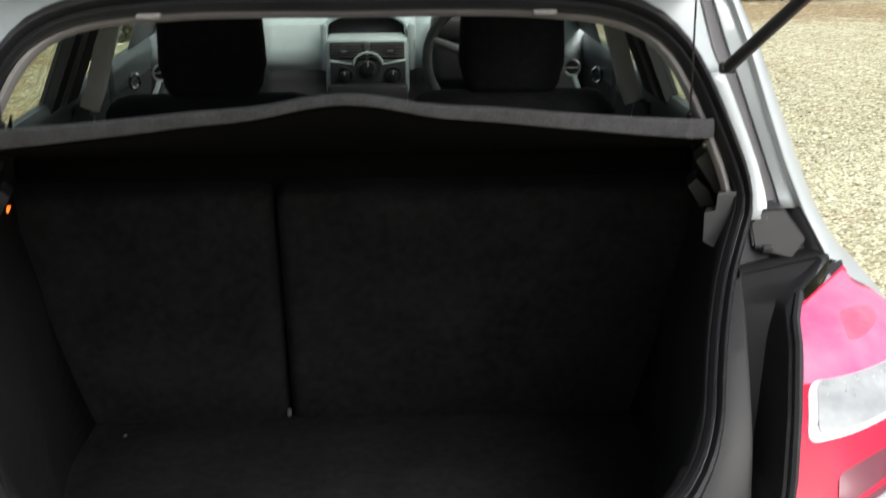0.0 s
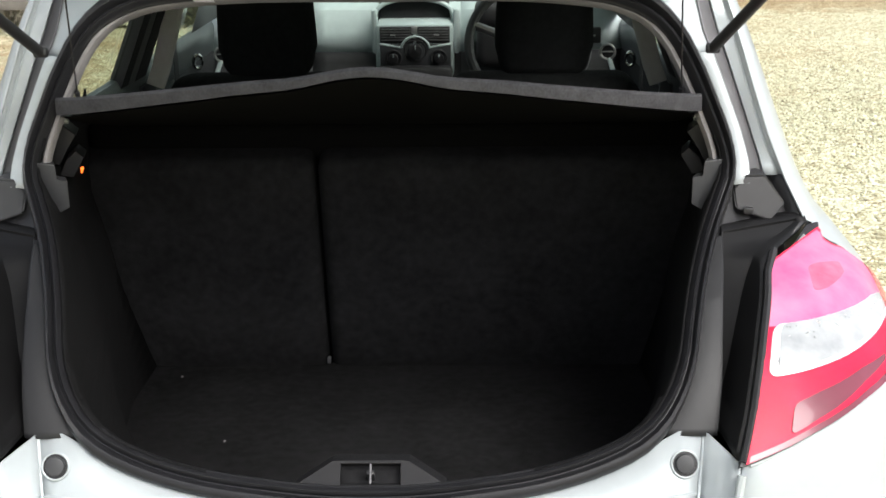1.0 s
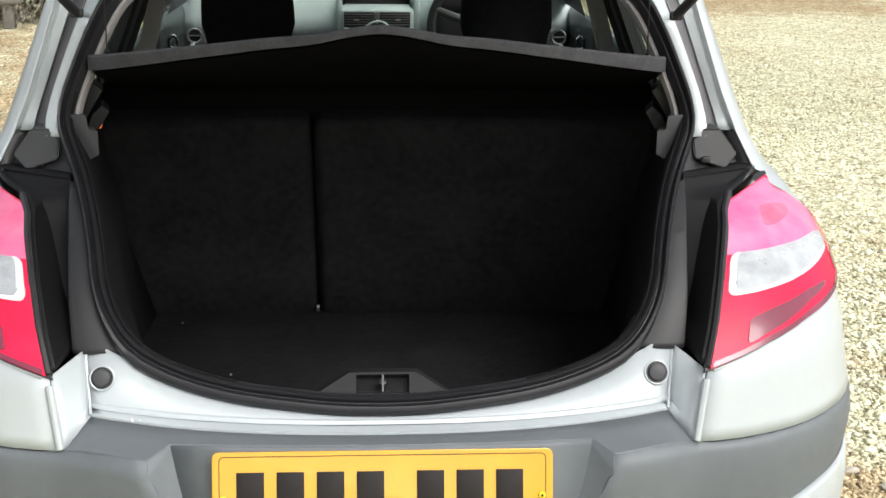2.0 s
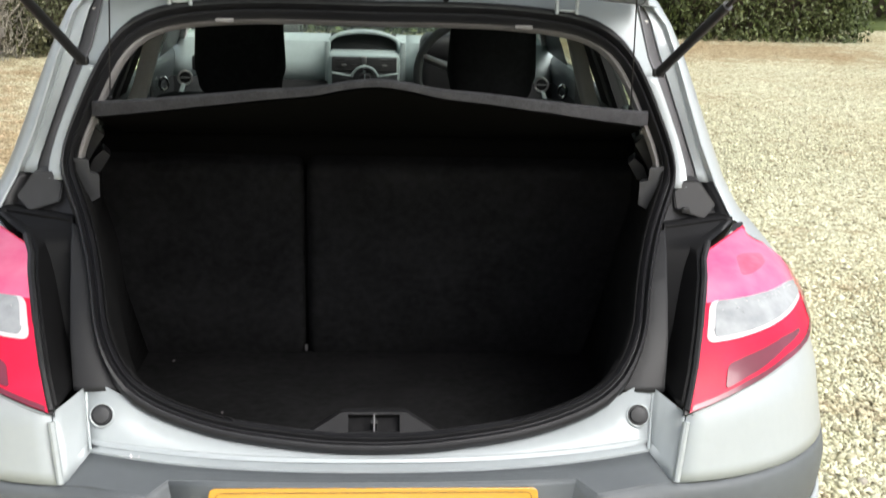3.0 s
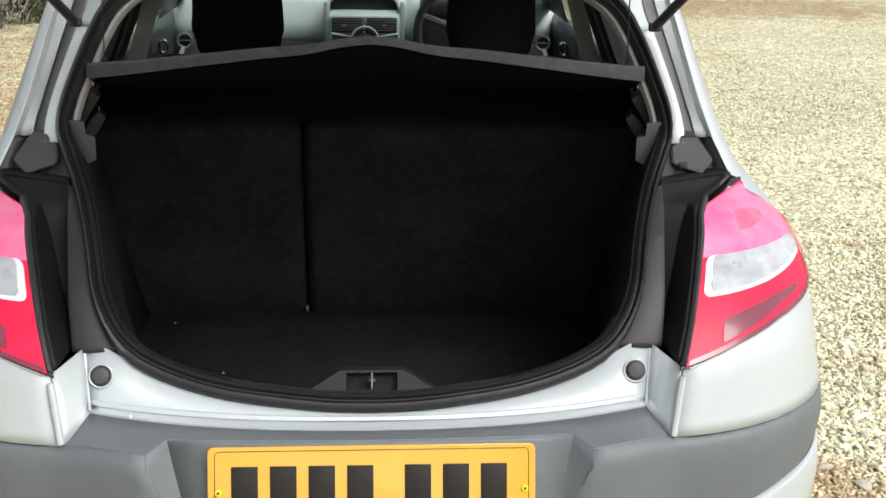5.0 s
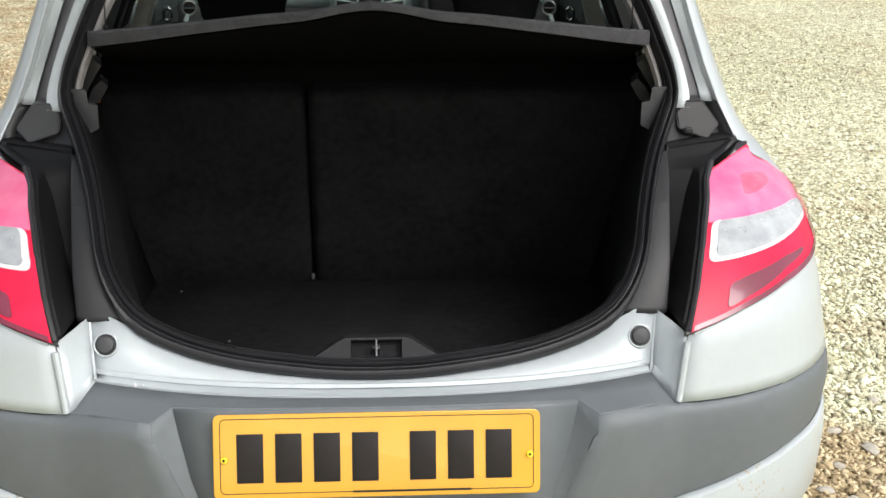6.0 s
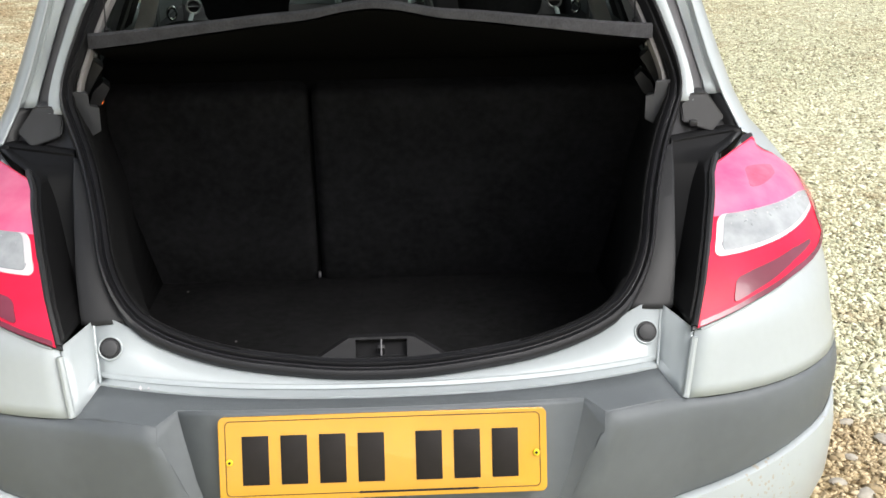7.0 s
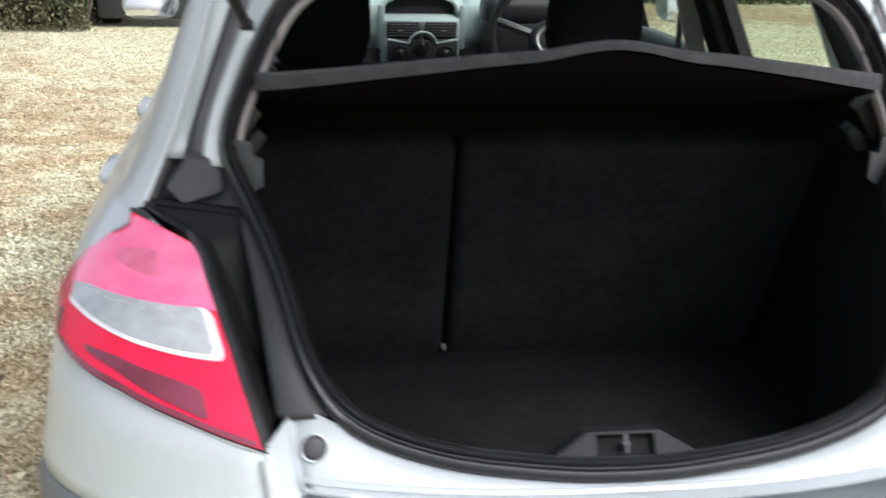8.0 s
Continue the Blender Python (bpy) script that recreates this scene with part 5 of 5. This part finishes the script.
for side in (1, -1):
    turned = (lambda m: m) if side > 0 else flip
    for nm, y0, y1, lab in (("rear_door", 1.145, 1.925, "silver rear door"), ("front_door", 1.935, 2.975, "silver front door")):
        door = thick(part(nm, turned(flank(y0, y1, 10)()), SILVER, car, lab), 0.003, 0)
        part("door_trim", turned(sheet([[(float(np.interp(z, [0.3, 0.6, 0.9, 0.96], [0.72, 0.69, 0.692, 0.698])), y, z) for y in np.linspace(y0, y1, 6)] for z in (0.3, 0.6, 0.8, 0.9, 0.945)])), DOOR_DARK, door, "dark grey door trim")
        part("door_top", turned(sheet([[(x, y, z) for y in np.linspace(y0 - (0.22 if nm == "rear_door" else 0), y1, 8)] for x, z in ((0.696, 0.940), (0.690, 0.972), (0.688, 1.000), (0.690, 1.020), (0.698, 1.033), (0.712, 1.037))])), DOOR_TOP, door, "smooth grey top of the door trim")
        handle_y = y1 - 0.62 if nm == "front_door" else y1 - 0.55
        pane = part("window", turned(door_pane(y0 + (0.03 if nm == "front_door" else 0.0), y1 - (0.30 if nm == "front_door" else 0.0), 1.015, 1.37, -0.30 if nm == "front_door" else 0.0)()), GLASS, door, "clear side window")
        pane.visible_shadow = False
        hy = 2.372 if nm == "front_door" else 1.52
        v, f = ring((0.676, hy, 0.952), 0.016, 0.005, (90, 0, -42), 28, 8)
        part("inner_handle", turned(([(a, b, 0.950 + (c - 0.950) * 1.3) for a, b, c in v], f)), CHROME, door, "chrome inner door handle")
        if nm == "front_door":
            part("mirror_corner", turned(sheet([[(side_x(z) - 0.004, y - 0.25 * (z - 1.0), z) for y in (2.34, 2.5, 2.7, 2.9)] for z in (1.045, 1.08, 1.12, 1.16, 1.21)])), BLACK_PLASTIC, door, "black corner panel behind the door mirror")
        part("outer_handle", turned(box((0.850, y0 + 0.14, 0.845), (0.035, 0.19, 0.03), 0.012)), SILVER, door, "silver door handle")


def quarter_glass():
    return sheet([[(side_x(z) + 0.012, y - 0.6 * (z - 1.0) * (1.146 - y), z) for y in (0.94, 1.0, 1.06, 1.146)] for z in np.linspace(1.015, 1.35, 5)])


for ob in both("quarter_window", quarter_glass, GLASS, car):
    ob.visible_shadow = False


def windscreen():
    rows = []
    for k in np.linspace(0, 1, 9):
        y, z, w = 2.98 - 0.74 * k, 1.03 + 0.375 * k, 0.70 - 0.17 * k
        rows.append([(w * s, y - 0.10 * s * s * (1 - 0.4 * k), z) for s in np.linspace(-1, 1, 13)])
    return sheet(rows)


ws = part("windscreen", windscreen(), GLASS, car, "clear windscreen")
ws.visible_shadow = False


def bonnet():
    rows = []
    for y in np.linspace(3.0, 4.06, 10):
        zc = float(np.interp(y, [3.0, 3.5, 3.9, 4.06], [1.005, 0.955, 0.87, 0.79]))
        w = float(np.interp(y, [3.0, 3.6, 4.06], [0.76, 0.74, 0.60]))
        rows.append([(w * s, y, zc - 0.05 * abs(s) ** 3) for s in np.linspace(-1, 1, 13)])
    return sheet(rows)


thick(part("bonnet", bonnet(), SILVER, car), 0.003, 0)


def front_bumper():
    rows = []
    for z in np.linspace(0.20, 0.80, 9):
        r = []
        for a in np.linspace(-90, 90, 25):
            t = radians(a)
            r.append((math.copysign(abs(math.sin(t)) ** 0.7, a) * 0.78, 3.86 + 0.30 * abs(math.cos(t)) ** 0.8 - 0.06 * abs(z - 0.5) / 0.3, z))
        rows.append(r)
    return sheet(rows)


thick(part("front_bumper", front_bumper(), SILVER, car), 0.004, 0)
part("underbody", box((0, 2.05, 0.26), (1.5, 3.7, 0.08), 0.02), BLACK_PLASTIC, car)

for sx in (-1, 1):
    for yc in (0.80, 3.425):
        wheel = part("wheel", disc((sx * 0.775, yc, 0.311), 0.20, 0.19, (0, 90, 0), 40, bevel=0.01), TYRE, car, "black wheel well of a road wheel")
        v, f = ring((sx * 0.775, yc, 0.311), 0.235, 0.075, (0, 90, 0), 48, 14)
        part("tyre", ([(sx * 0.775 + (a - sx * 0.775) * 1.3, b, c) for a, b, c in v], f), TYRE, wheel, "black tyre")
        v, f = ring((sx * 0.865, yc, 0.311), 0.19, 0.012, (0, 90, 0), 40, 8)
        part("rim", (v, f), ALU, wheel, "silver wheel rim")
        for i in range(7):
            a = 2 * math.pi * i / 7
            part("spoke", rod((sx * 0.865, yc, 0.311), (sx * 0.865, yc + 0.19 * math.cos(a), 0.311 + 0.19 * math.sin(a)), 0.016, 8), ALU, wheel)

# front seats
for sx, cx in ((-1, -0.370), (1, 0.361)):
    seat = part("front_seat", cushion((cx, 1.84, 0.70), (0.50, 0.13, 0.62), 0.055, (10, 0, 0), 0.02), SEAT_CLOTH, car, "black cloth front seat")

    part("seat_top", cushion((cx, 1.80, 0.905 if sx < 0 else 0.89), (0.53, 0.13, 0.20), 0.06, (10, 0, 0)), SEAT_CLOTH, seat)
    rest = cushion((0, 0, 0), (0.246, 0.09, 0.285), 0.032, (0, 0, 0), 0.010)
    for v in rest.verts:
        v.co.x *= float(np.interp(v.co.z, [-0.13, -0.105, -0.08, -0.07, -0.02, 0.13], [0.90, 0.985, 1.0, 1.06, 1.05, 0.98]))
    bmesh.ops.transform(rest, matrix=pose(cx + 0.002, 1.80, 1.138, 8, 0, 0), verts=rest.verts)
    part("headrest", rest, SEAT_CLOTH, seat, "black cloth headrest")
    for px in (-0.06, 0.06):
        part("headrest_post", rod((cx + px, 1.80, 0.95), (cx + px, 1.80, 1.04), 0.006), CHROME, seat)
    part("seat_cushion", cushion((cx, 2.10, 0.44), (0.50, 0.50, 0.14), 0.05), SEAT_CLOTH, seat)

# dashboard
dash_rows = []
for x in np.linspace(-0.70, 0.70, 29):
    a = abs(x)
    yf = 2.66 + 0.05 * (a / 0.7) ** 2
    dash_rows.append([(x, yf + 0.02, 0.55), (x, yf - 0.02, 0.86), (x, yf + 0.015, 0.90), (x, yf + 0.02, 0.935), (x, yf + 0.03, 1.00), (x, yf + 0.06, 1.07), (x, yf + 0.10, 1.092), (x, 2.86, 1.085), (x, 3.0 - 0.10 * (a / 0.7) ** 2, 1.04)])
dash = thick(part("dashboard", sheet([r[3:] for r in dash_rows[7:18]]), DASH_GREY, car, "pale grey dashboard"), 0.004, 0)
thick(part("dash_lower", sheet([r[:4] for r in dash_rows[7:18]]), LATCH_BLACK, dash, "dark lower dashboard"), 0.004, 0)
for rows_ in (dash_rows[:8], dash_rows[17:]):
    thick(part("dash_end", sheet([r[:4] for r in rows_]), DOOR_DARK, dash, "dark end of the dashboard"), 0.004, 0)
    thick(part("dash_top", sheet([r[3:] for r in rows_]), DASH_GREY, dash, "pale grey end of the dashboard"), 0.004, 0)
stack = part("centre_console", box((-0.003, 2.672, 0.945), (0.262, 0.10, 0.20), 0.02, (8, 0, 0)), DASH_GREY, dash, "pale grey centre console")
part("console_lower", box((-0.003, 2.63, 0.80), (0.25, 0.10, 0.20), 0.015), BLACK_PLASTIC, dash, "black console panel")


def hood():
    rows = []
    for y, s in ((2.655, 1.0), (2.67, 1.02), (2.80, 0.9)):
        rows.append([(-0.006 + 0.128 * s * math.cos(t), y, 1.040 + 0.072 * s * max(0, math.sin(t)) ** 0.55) for t in np.linspace(0.0, math.pi, 21)])
    return sheet(rows)


thick(part("display_hood", hood(), DASH_GREY, dash, "pale grey display hood"), 0.012, 0)
part("display", box((-0.006, 2.70, 1.072), (0.236, 0.02, 0.066), 0.008, (-10, 0, 0)), BLACK_PLASTIC, dash, "dark display")
for sx in (-1, 1):
    vent = part("air_vent", box((sx * 0.060 - 0.003, 2.617, 1.000), (0.112, 0.012, 0.056), 0.004, (8, 0, 0)), BLACK_PLASTIC, dash, "black air vent")
    for k in range(5):
        part("slat", box((sx * 0.062 - 0.003, 2.610 - 0.001 * k, 0.984 + 0.009 * k), (0.102, 0.004, 0.0024), 0.0005), FRAME_GREY, vent)
    part("tab", box((sx * 0.072 - 0.003, 2.606, 1.001), (0.018, 0.006, 0.005), 0.001), ALU, vent)
v, f = ring((-0.001, 2.604, 0.950), 0.0475, 0.0042, (98, 0, 0), 30, 8, (12, 168))
part("knob_surround", (v, f), DASH_GREY, dash, "pale arched trim round the knob")
for sx in (-1, 1):
    part("trim_strip", rod((sx * 0.046 - 0.001, 2.604, 0.961), (sx * 0.118 - 0.001, 2.604, 0.972), 0.0042), DASH_GREY, dash)
    part("panel_rail", box((sx * 0.135, 2.640, 1.010), (0.020, 0.03, 0.15), 0.008, (8, 0, 0)), DASH_GREY, dash, "pale upright rail beside the console")
    side_box = part("corner_vent", box((sx * 0.596, 2.640, 0.993), (0.036, 0.03, 0.052), 0.006), BLACK_PLASTIC, dash, "black corner vent")
    part("tab", box((sx * 0.590, 2.622, 0.993), (0.010, 0.006, 0.005), 0.001), ALU, side_box)
    part("pull_handle", sweep(smooth_line([(sx * 0.628, 2.500, 0.935), (sx * 0.634, 2.485, 0.912), (sx * 0.645, 2.47, 0.885)], 8), round_profile(0.016, 0.010, 8), [(1, 0, 0)] * 8), DASH_GREY, dash, "pale door pull below the vent")
part("badge", box((-0.004, 2.606, 1.018), (0.020, 0.006, 0.026), 0.003), ALU, dash, "small pale button")
part("lower_panel", box((-0.001, 2.612, 0.926), (0.234, 0.010, 0.094), 0.01, (8, 0, 0)), DOOR_DARK, dash, "dark grey control panel")
for kx, kz, r in ((-0.001, 0.950, 0.036), (-0.074, 0.926, 0.025), (0.077, 0.926, 0.025)):
    knob = part("knob", disc((kx, 2.602, kz), r * 0.62, 0.022, (98, 0, 0), 28, bevel=0.003), BLACK_PLASTIC, dash, "black control knob")
    v, f = ring((kx, 2.606, kz), r, 0.004, (98, 0, 0), 36, 8)
    part("knob_ring", (v, f), BLACK_PLASTIC, knob)
    part("pointer", box((kx, 2.589, kz + r * 0.35), (0.004, 0.004, r * 0.4), 0.001, (8, 0, 0)), DASH_GREY, knob)
for sx in (-1, 1):
    v, f = ring((sx * 0.622, 2.50, 0.957), 0.0235, 0.004, (90, 0, -sx * 12), 32, 8)
    sv = part("side_vent", (v, f), ALU, dash, "round side vent with metal ring")
    part("vent_disc", disc((sx * 0.622, 2.508, 0.957), 0.022, 0.01, (90, 0, -sx * 12), 28, bevel=0.002), BLACK_PLASTIC, sv)
    part("vent_cross", box((sx * 0.622, 2.500, 0.957), (0.04, 0.006, 0.004), 0.001), ALU, sv)
part("lower_panel", cushion((0.365, 2.60, 0.975), (0.33, 0.10, 0.15), 0.03), BLACK_PLASTIC, dash, "black panel behind the steering wheel")
part("binnacle", cushion((0.365, 2.62, 1.07), (0.34, 0.16, 0.10), 0.04), BLACK_PLASTIC, dash, "black instrument hood")

WHEEL_C, WHEEL_T = (0.352, 2.29, 1.012), (68, 0, 0)
wheel = part("steering_wheel", ring(WHEEL_C, 0.180, 0.015, WHEEL_T, 48, 10), GREY_PLASTIC, car, "dark grey steering wheel")
part("hub", disc((0.352, 2.295, 1.007), 0.062, 0.05, WHEEL_T, 32, bevel=0.012), GREY_PLASTIC, wheel)
part("hub_ring", ring((0.352, 2.268, 1.012), 0.043, 0.0065, WHEEL_T, 32, 8), ALU, wheel, "silver ring on the hub")
part("hub_emblem", box((0.352, 2.266, 1.012), (0.026, 0.006, 0.036), 0.003, (-22, 0, 0)), CHROME, wheel, "plain chrome emblem plate")
for a in (20, 160, 270):
    t = radians(a)
    m = pose(*WHEEL_C, *WHEEL_T)
    part("spoke", rod(m @ Vector((0.05 * math.cos(t), 0.05 * math.sin(t), -0.005)), m @ Vector((0.178 * math.cos(t), 0.178 * math.sin(t), 0)), 0.013, 8), ALU if a != 270 else GREY_PLASTIC, wheel)
part("rear_mirror", cushion((0.0, 2.42, 1.30), (0.23, 0.03, 0.06), 0.014), BLACK_PLASTIC, car, "black interior mirror")
for sx in (-1, 1):
    mir = part("door_mirror", cushion((sx * 0.870, 2.575, 1.105), (0.17, 0.12, 0.13), 0.04), SILVER, car, "silver door mirror")
    part("mirror_glass", box((sx * 0.868, 2.511, 1.105), (0.145, 0.004, 0.105), 0.001, (-10, 0, 0)), CHROME, mir)

# ---- tailgate, standing open ----
TG = Matrix.Translation((0, 0.615, 1.412)) @ Euler((radians(-20), 0, 0)).to_matrix().to_4x4()


def tg(p):
    """Tailgate frame: x across, s down from the hinge, h outward."""
    return tuple(TG @ Vector((p[0], -p[1], p[2])))


def gate_half(s):
    return float(np.interp(s, [0, 0.12, 0.3, 0.55, 0.62, 0.95], [0.53, 0.502, 0.52, 0.60, 0.64, 0.60]))


def gate_bow(s):
    return float(np.interp(s, [0, 0.3, 0.52, 0.62, 0.75, 0.95], [0.0, 0.03, 0.05, 0.10, 0.12, 0.06]))


def gate_ring(h):
    rows = []
    for s in np.linspace(0, 0.95, 20):
        w = gate_half(s)
        rows.append([tg((w * k, s, h + gate_bow(s) - 0.03 * k * k)) for k in (-1, -0.97, -0.9, -0.86)])
    return rows


gate = part("tailgate", sheet(gate_ring(0.0)), SILVER, car, "silver tailgate standing open")
thick(gate, 0.045, 0)
thick(part("gate_side", sheet([[(-p[0], p[1], p[2]) for p in r] for r in gate_ring(0.0)]), SILVER, gate), 0.045, 0)
thick(part("gate_top", sheet([[tg((gate_half(s) * k, s, gate_bow(s) - 0.03 * k * k)) for k in np.linspace(-0.9, 0.9, 13)] for s in (0.0, 0.02, 0.05, 0.075)]), SILVER, gate), 0.045, 0)
thick(part("gate_lower", sheet([[tg((gate_half(s) * k, s, gate_bow(s) - 0.03 * k * k)) for k in np.linspace(-0.88, 0.88, 13)] for s in np.linspace(0.53, 0.95, 9)]), SILVER, gate, "silver lower tailgate"), 0.045, 0)
part("gate_trim", sheet([[tg((gate_half(s) * k, s, gate_bow(s) - 0.03 * k * k - 0.032)) for k in np.linspace(-0.8, 0.8, 9)] for s in np.linspace(0.56, 0.92, 7)]), BLACK_PLASTIC, gate, "black inner tailgate trim")
def groove(x0, x1, s0, s1):
    r = 0.012
    pts = []
    for cx, cs, a0 in ((x1 - r, s1 - r, 0), (x0 + r, s1 - r, 90), (x0 + r, s0 + r, 180), (x1 - r, s0 + r, 270)):
        pts += [(cx + r * math.cos(radians(a0 + d)), cs + r * math.sin(radians(a0 + d))) for d in (0, 30, 60, 90)]
    path = [tg((x, s, gate_bow(s) - 0.03 * (x / gate_half(s)) ** 2 - 0.0232)) for x, s in pts]
    return sweep(path, round_profile(0.004, 0.004, 6), [(0, 0, 1)] * len(path), closed=True)


# dark grey outlines stand in for the shade inside the pressed grooves
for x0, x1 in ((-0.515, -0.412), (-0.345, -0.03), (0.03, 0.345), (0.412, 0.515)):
    part("groove", groove(x0, x1, 0.008, 0.066), SHADE_METAL_GREY, gate, "pressed groove, its shade drawn as a dark line")
gate_pane = part("gate_glass", sheet([[tg((gate_half(s) * k, s, gate_bow(s) - 0.03 * k * k)) for k in np.linspace(-0.88, 0.88, 13)] for s in np.linspace(0.07, 0.54, 7)]), GLASS, gate, "clear rear window")
gate_pane.visible_shadow = False
for sx in (-1, 1):
    hinge = part("hinge", box((sx * 0.366, 0.586, 1.3835), (0.038, 0.012, 0.008), 0.003, (-10, 0, 0)), SILVER, gate, "silver painted hinge")
    part("hinge_plate", box((sx * 0.366, 0.584, 1.3955), (0.076, 0.016, 0.008), 0.002, (-10, 0, 0)), SILVER, hinge)
    for d in (-0.031, 0.031):
        part("bolt", disc((sx * 0.366 + d, 0.577, 1.3905), 0.0055, 0.007, (80, 0, 0), 6), ALU, hinge)
    for d in (-0.0195, 0.0195):
        part("hinge_arm", rod((sx * 0.366 + d, 0.578, 1.346), (sx * 0.366 + d, 0.582, 1.392), 0.0038, 8), SILVER, hinge)
    part("hinge_foot", box((sx * 0.366, 0.590, 1.352), (0.044, 0.008, 0.006), 0.002), SILVER, hinge)
    a, b = Vector((sx * 0.534, 0.503, 1.247)), Vector((sx * 0.660, 0.030, 1.562))
    strut = part("gas_strut", rod(a, a.lerp(b, 0.45), 0.0092, 14), BLACK_PLASTIC, gate, "black gas strut")
    part("strut_rod", rod(a.lerp(b, 0.44), b, 0.0042, 12), BLACK_PLASTIC, strut)
    part("strut_joint", disc(tuple(a), 0.0085, 0.022, (0, 90, 0), 16, bevel=0.003), BLACK_PLASTIC, strut)
part("wire_sleeve", rod((-0.20, 0.60, 1.366), (-0.165, 0.545, 1.415), 0.011, 12), RUBBER, gate, "black rubber wire sleeve")
part("wire_sleeve", rod((0.135, 0.60, 1.366), (0.118, 0.56, 1.41), 0.006, 10), RUBBER, gate, "black rubber wire sleeve")



# ---- yard edge ----
fence = thing("fence", "weathered grey post and rail fence behind the hedge", "fence", (-6.5, 10.62, 0))
for i in range(9):
    x = -11.6 + i * 1.0
    part("post", box((x, 10.62, 0.45), (0.10, 0.10, 0.9), 0.012, (0, 0, 3 * math.sin(i))), FENCE, fence)
for z in (0.30, 0.62):
    for i in range(4):
        part("rail", box((-10.6 + i * 2.05, 10.55, z), (2.0, 0.035, 0.10), 0.008, (0, 0.4 * math.sin(i + z), 0)), FENCE, fence)
far_car = thing("far_car", "black parked car by the hedge", "car", (-1.43, 11.6, 0))
rows_ = []
for x in np.linspace(-1, 1, 17):
    w = 1 - 0.1 * abs(x) ** 4
    rows_.append([(-1.43 + 0.84 * x * k, 11.3 + dy + 0.12 * x * x, z) for k, dy, z in ((0.94, 0.06, 0.09), (0.99, 0.01, 0.36), (1.0, 0.0, 0.60), (0.97, 0.06, 0.82), (0.90, 0.18, 0.95), (0.82, 0.40, 1.18), (0.72, 0.62, 1.40), (0.6, 1.4, 1.45), (0.62, 2.4, 1.35))])
thick(part("body", sheet(rows_), DARK_PAINT, far_car), 0.01, 0)
part("window", sheet([[(-1.43 + 0.72 * k * x, 11.29 + dy + 0.12 * x * x - 0.006, z) for x in np.linspace(-1, 1, 9)] for k, dy, z in ((1.05, 0.225, 1.00), (0.98, 0.40, 1.18), (0.88, 0.55, 1.33))]), BLACK_PLASTIC, far_car)
part("bumper", box((-1.43, 11.31, 0.24), (1.62, 0.16, 0.30), 0.05), BLACK_PLASTIC, far_car)
part("number_plate", box((-1.43, 11.205, 0.62), (0.52, 0.02, 0.11), 0.003), DARK_PAINT, far_car)
for sx in (-1, 1):
    part("lamp", box((-1.43 + sx * 0.66, 11.36, 0.78), (0.24, 0.12, 0.12), 0.03), LAMP_CLEAR, far_car)
    part("tyre", disc((-1.43 + sx * 0.72, 11.75, 0.31), 0.31, 0.20, (0, 90, 0), 28, bevel=0.03), TYRE, far_car)
verge = tagged(part("verge", sheet([[(x, y, 0.02 + 0.03 * noise.noise((x, y, 0))) for x in np.linspace(7.5, 26, 14)] for y in np.linspace(17.0, 20.2, 6)]), GRASS), "green grass verge beyond the yard", "grass", kind="structure")
thick(verge, 0.06, -1)

# the car and its shelf stand a little off the middle
far_car.location.y += 0.25
car.location.x += 0.007
shelf.location.x += 0.007
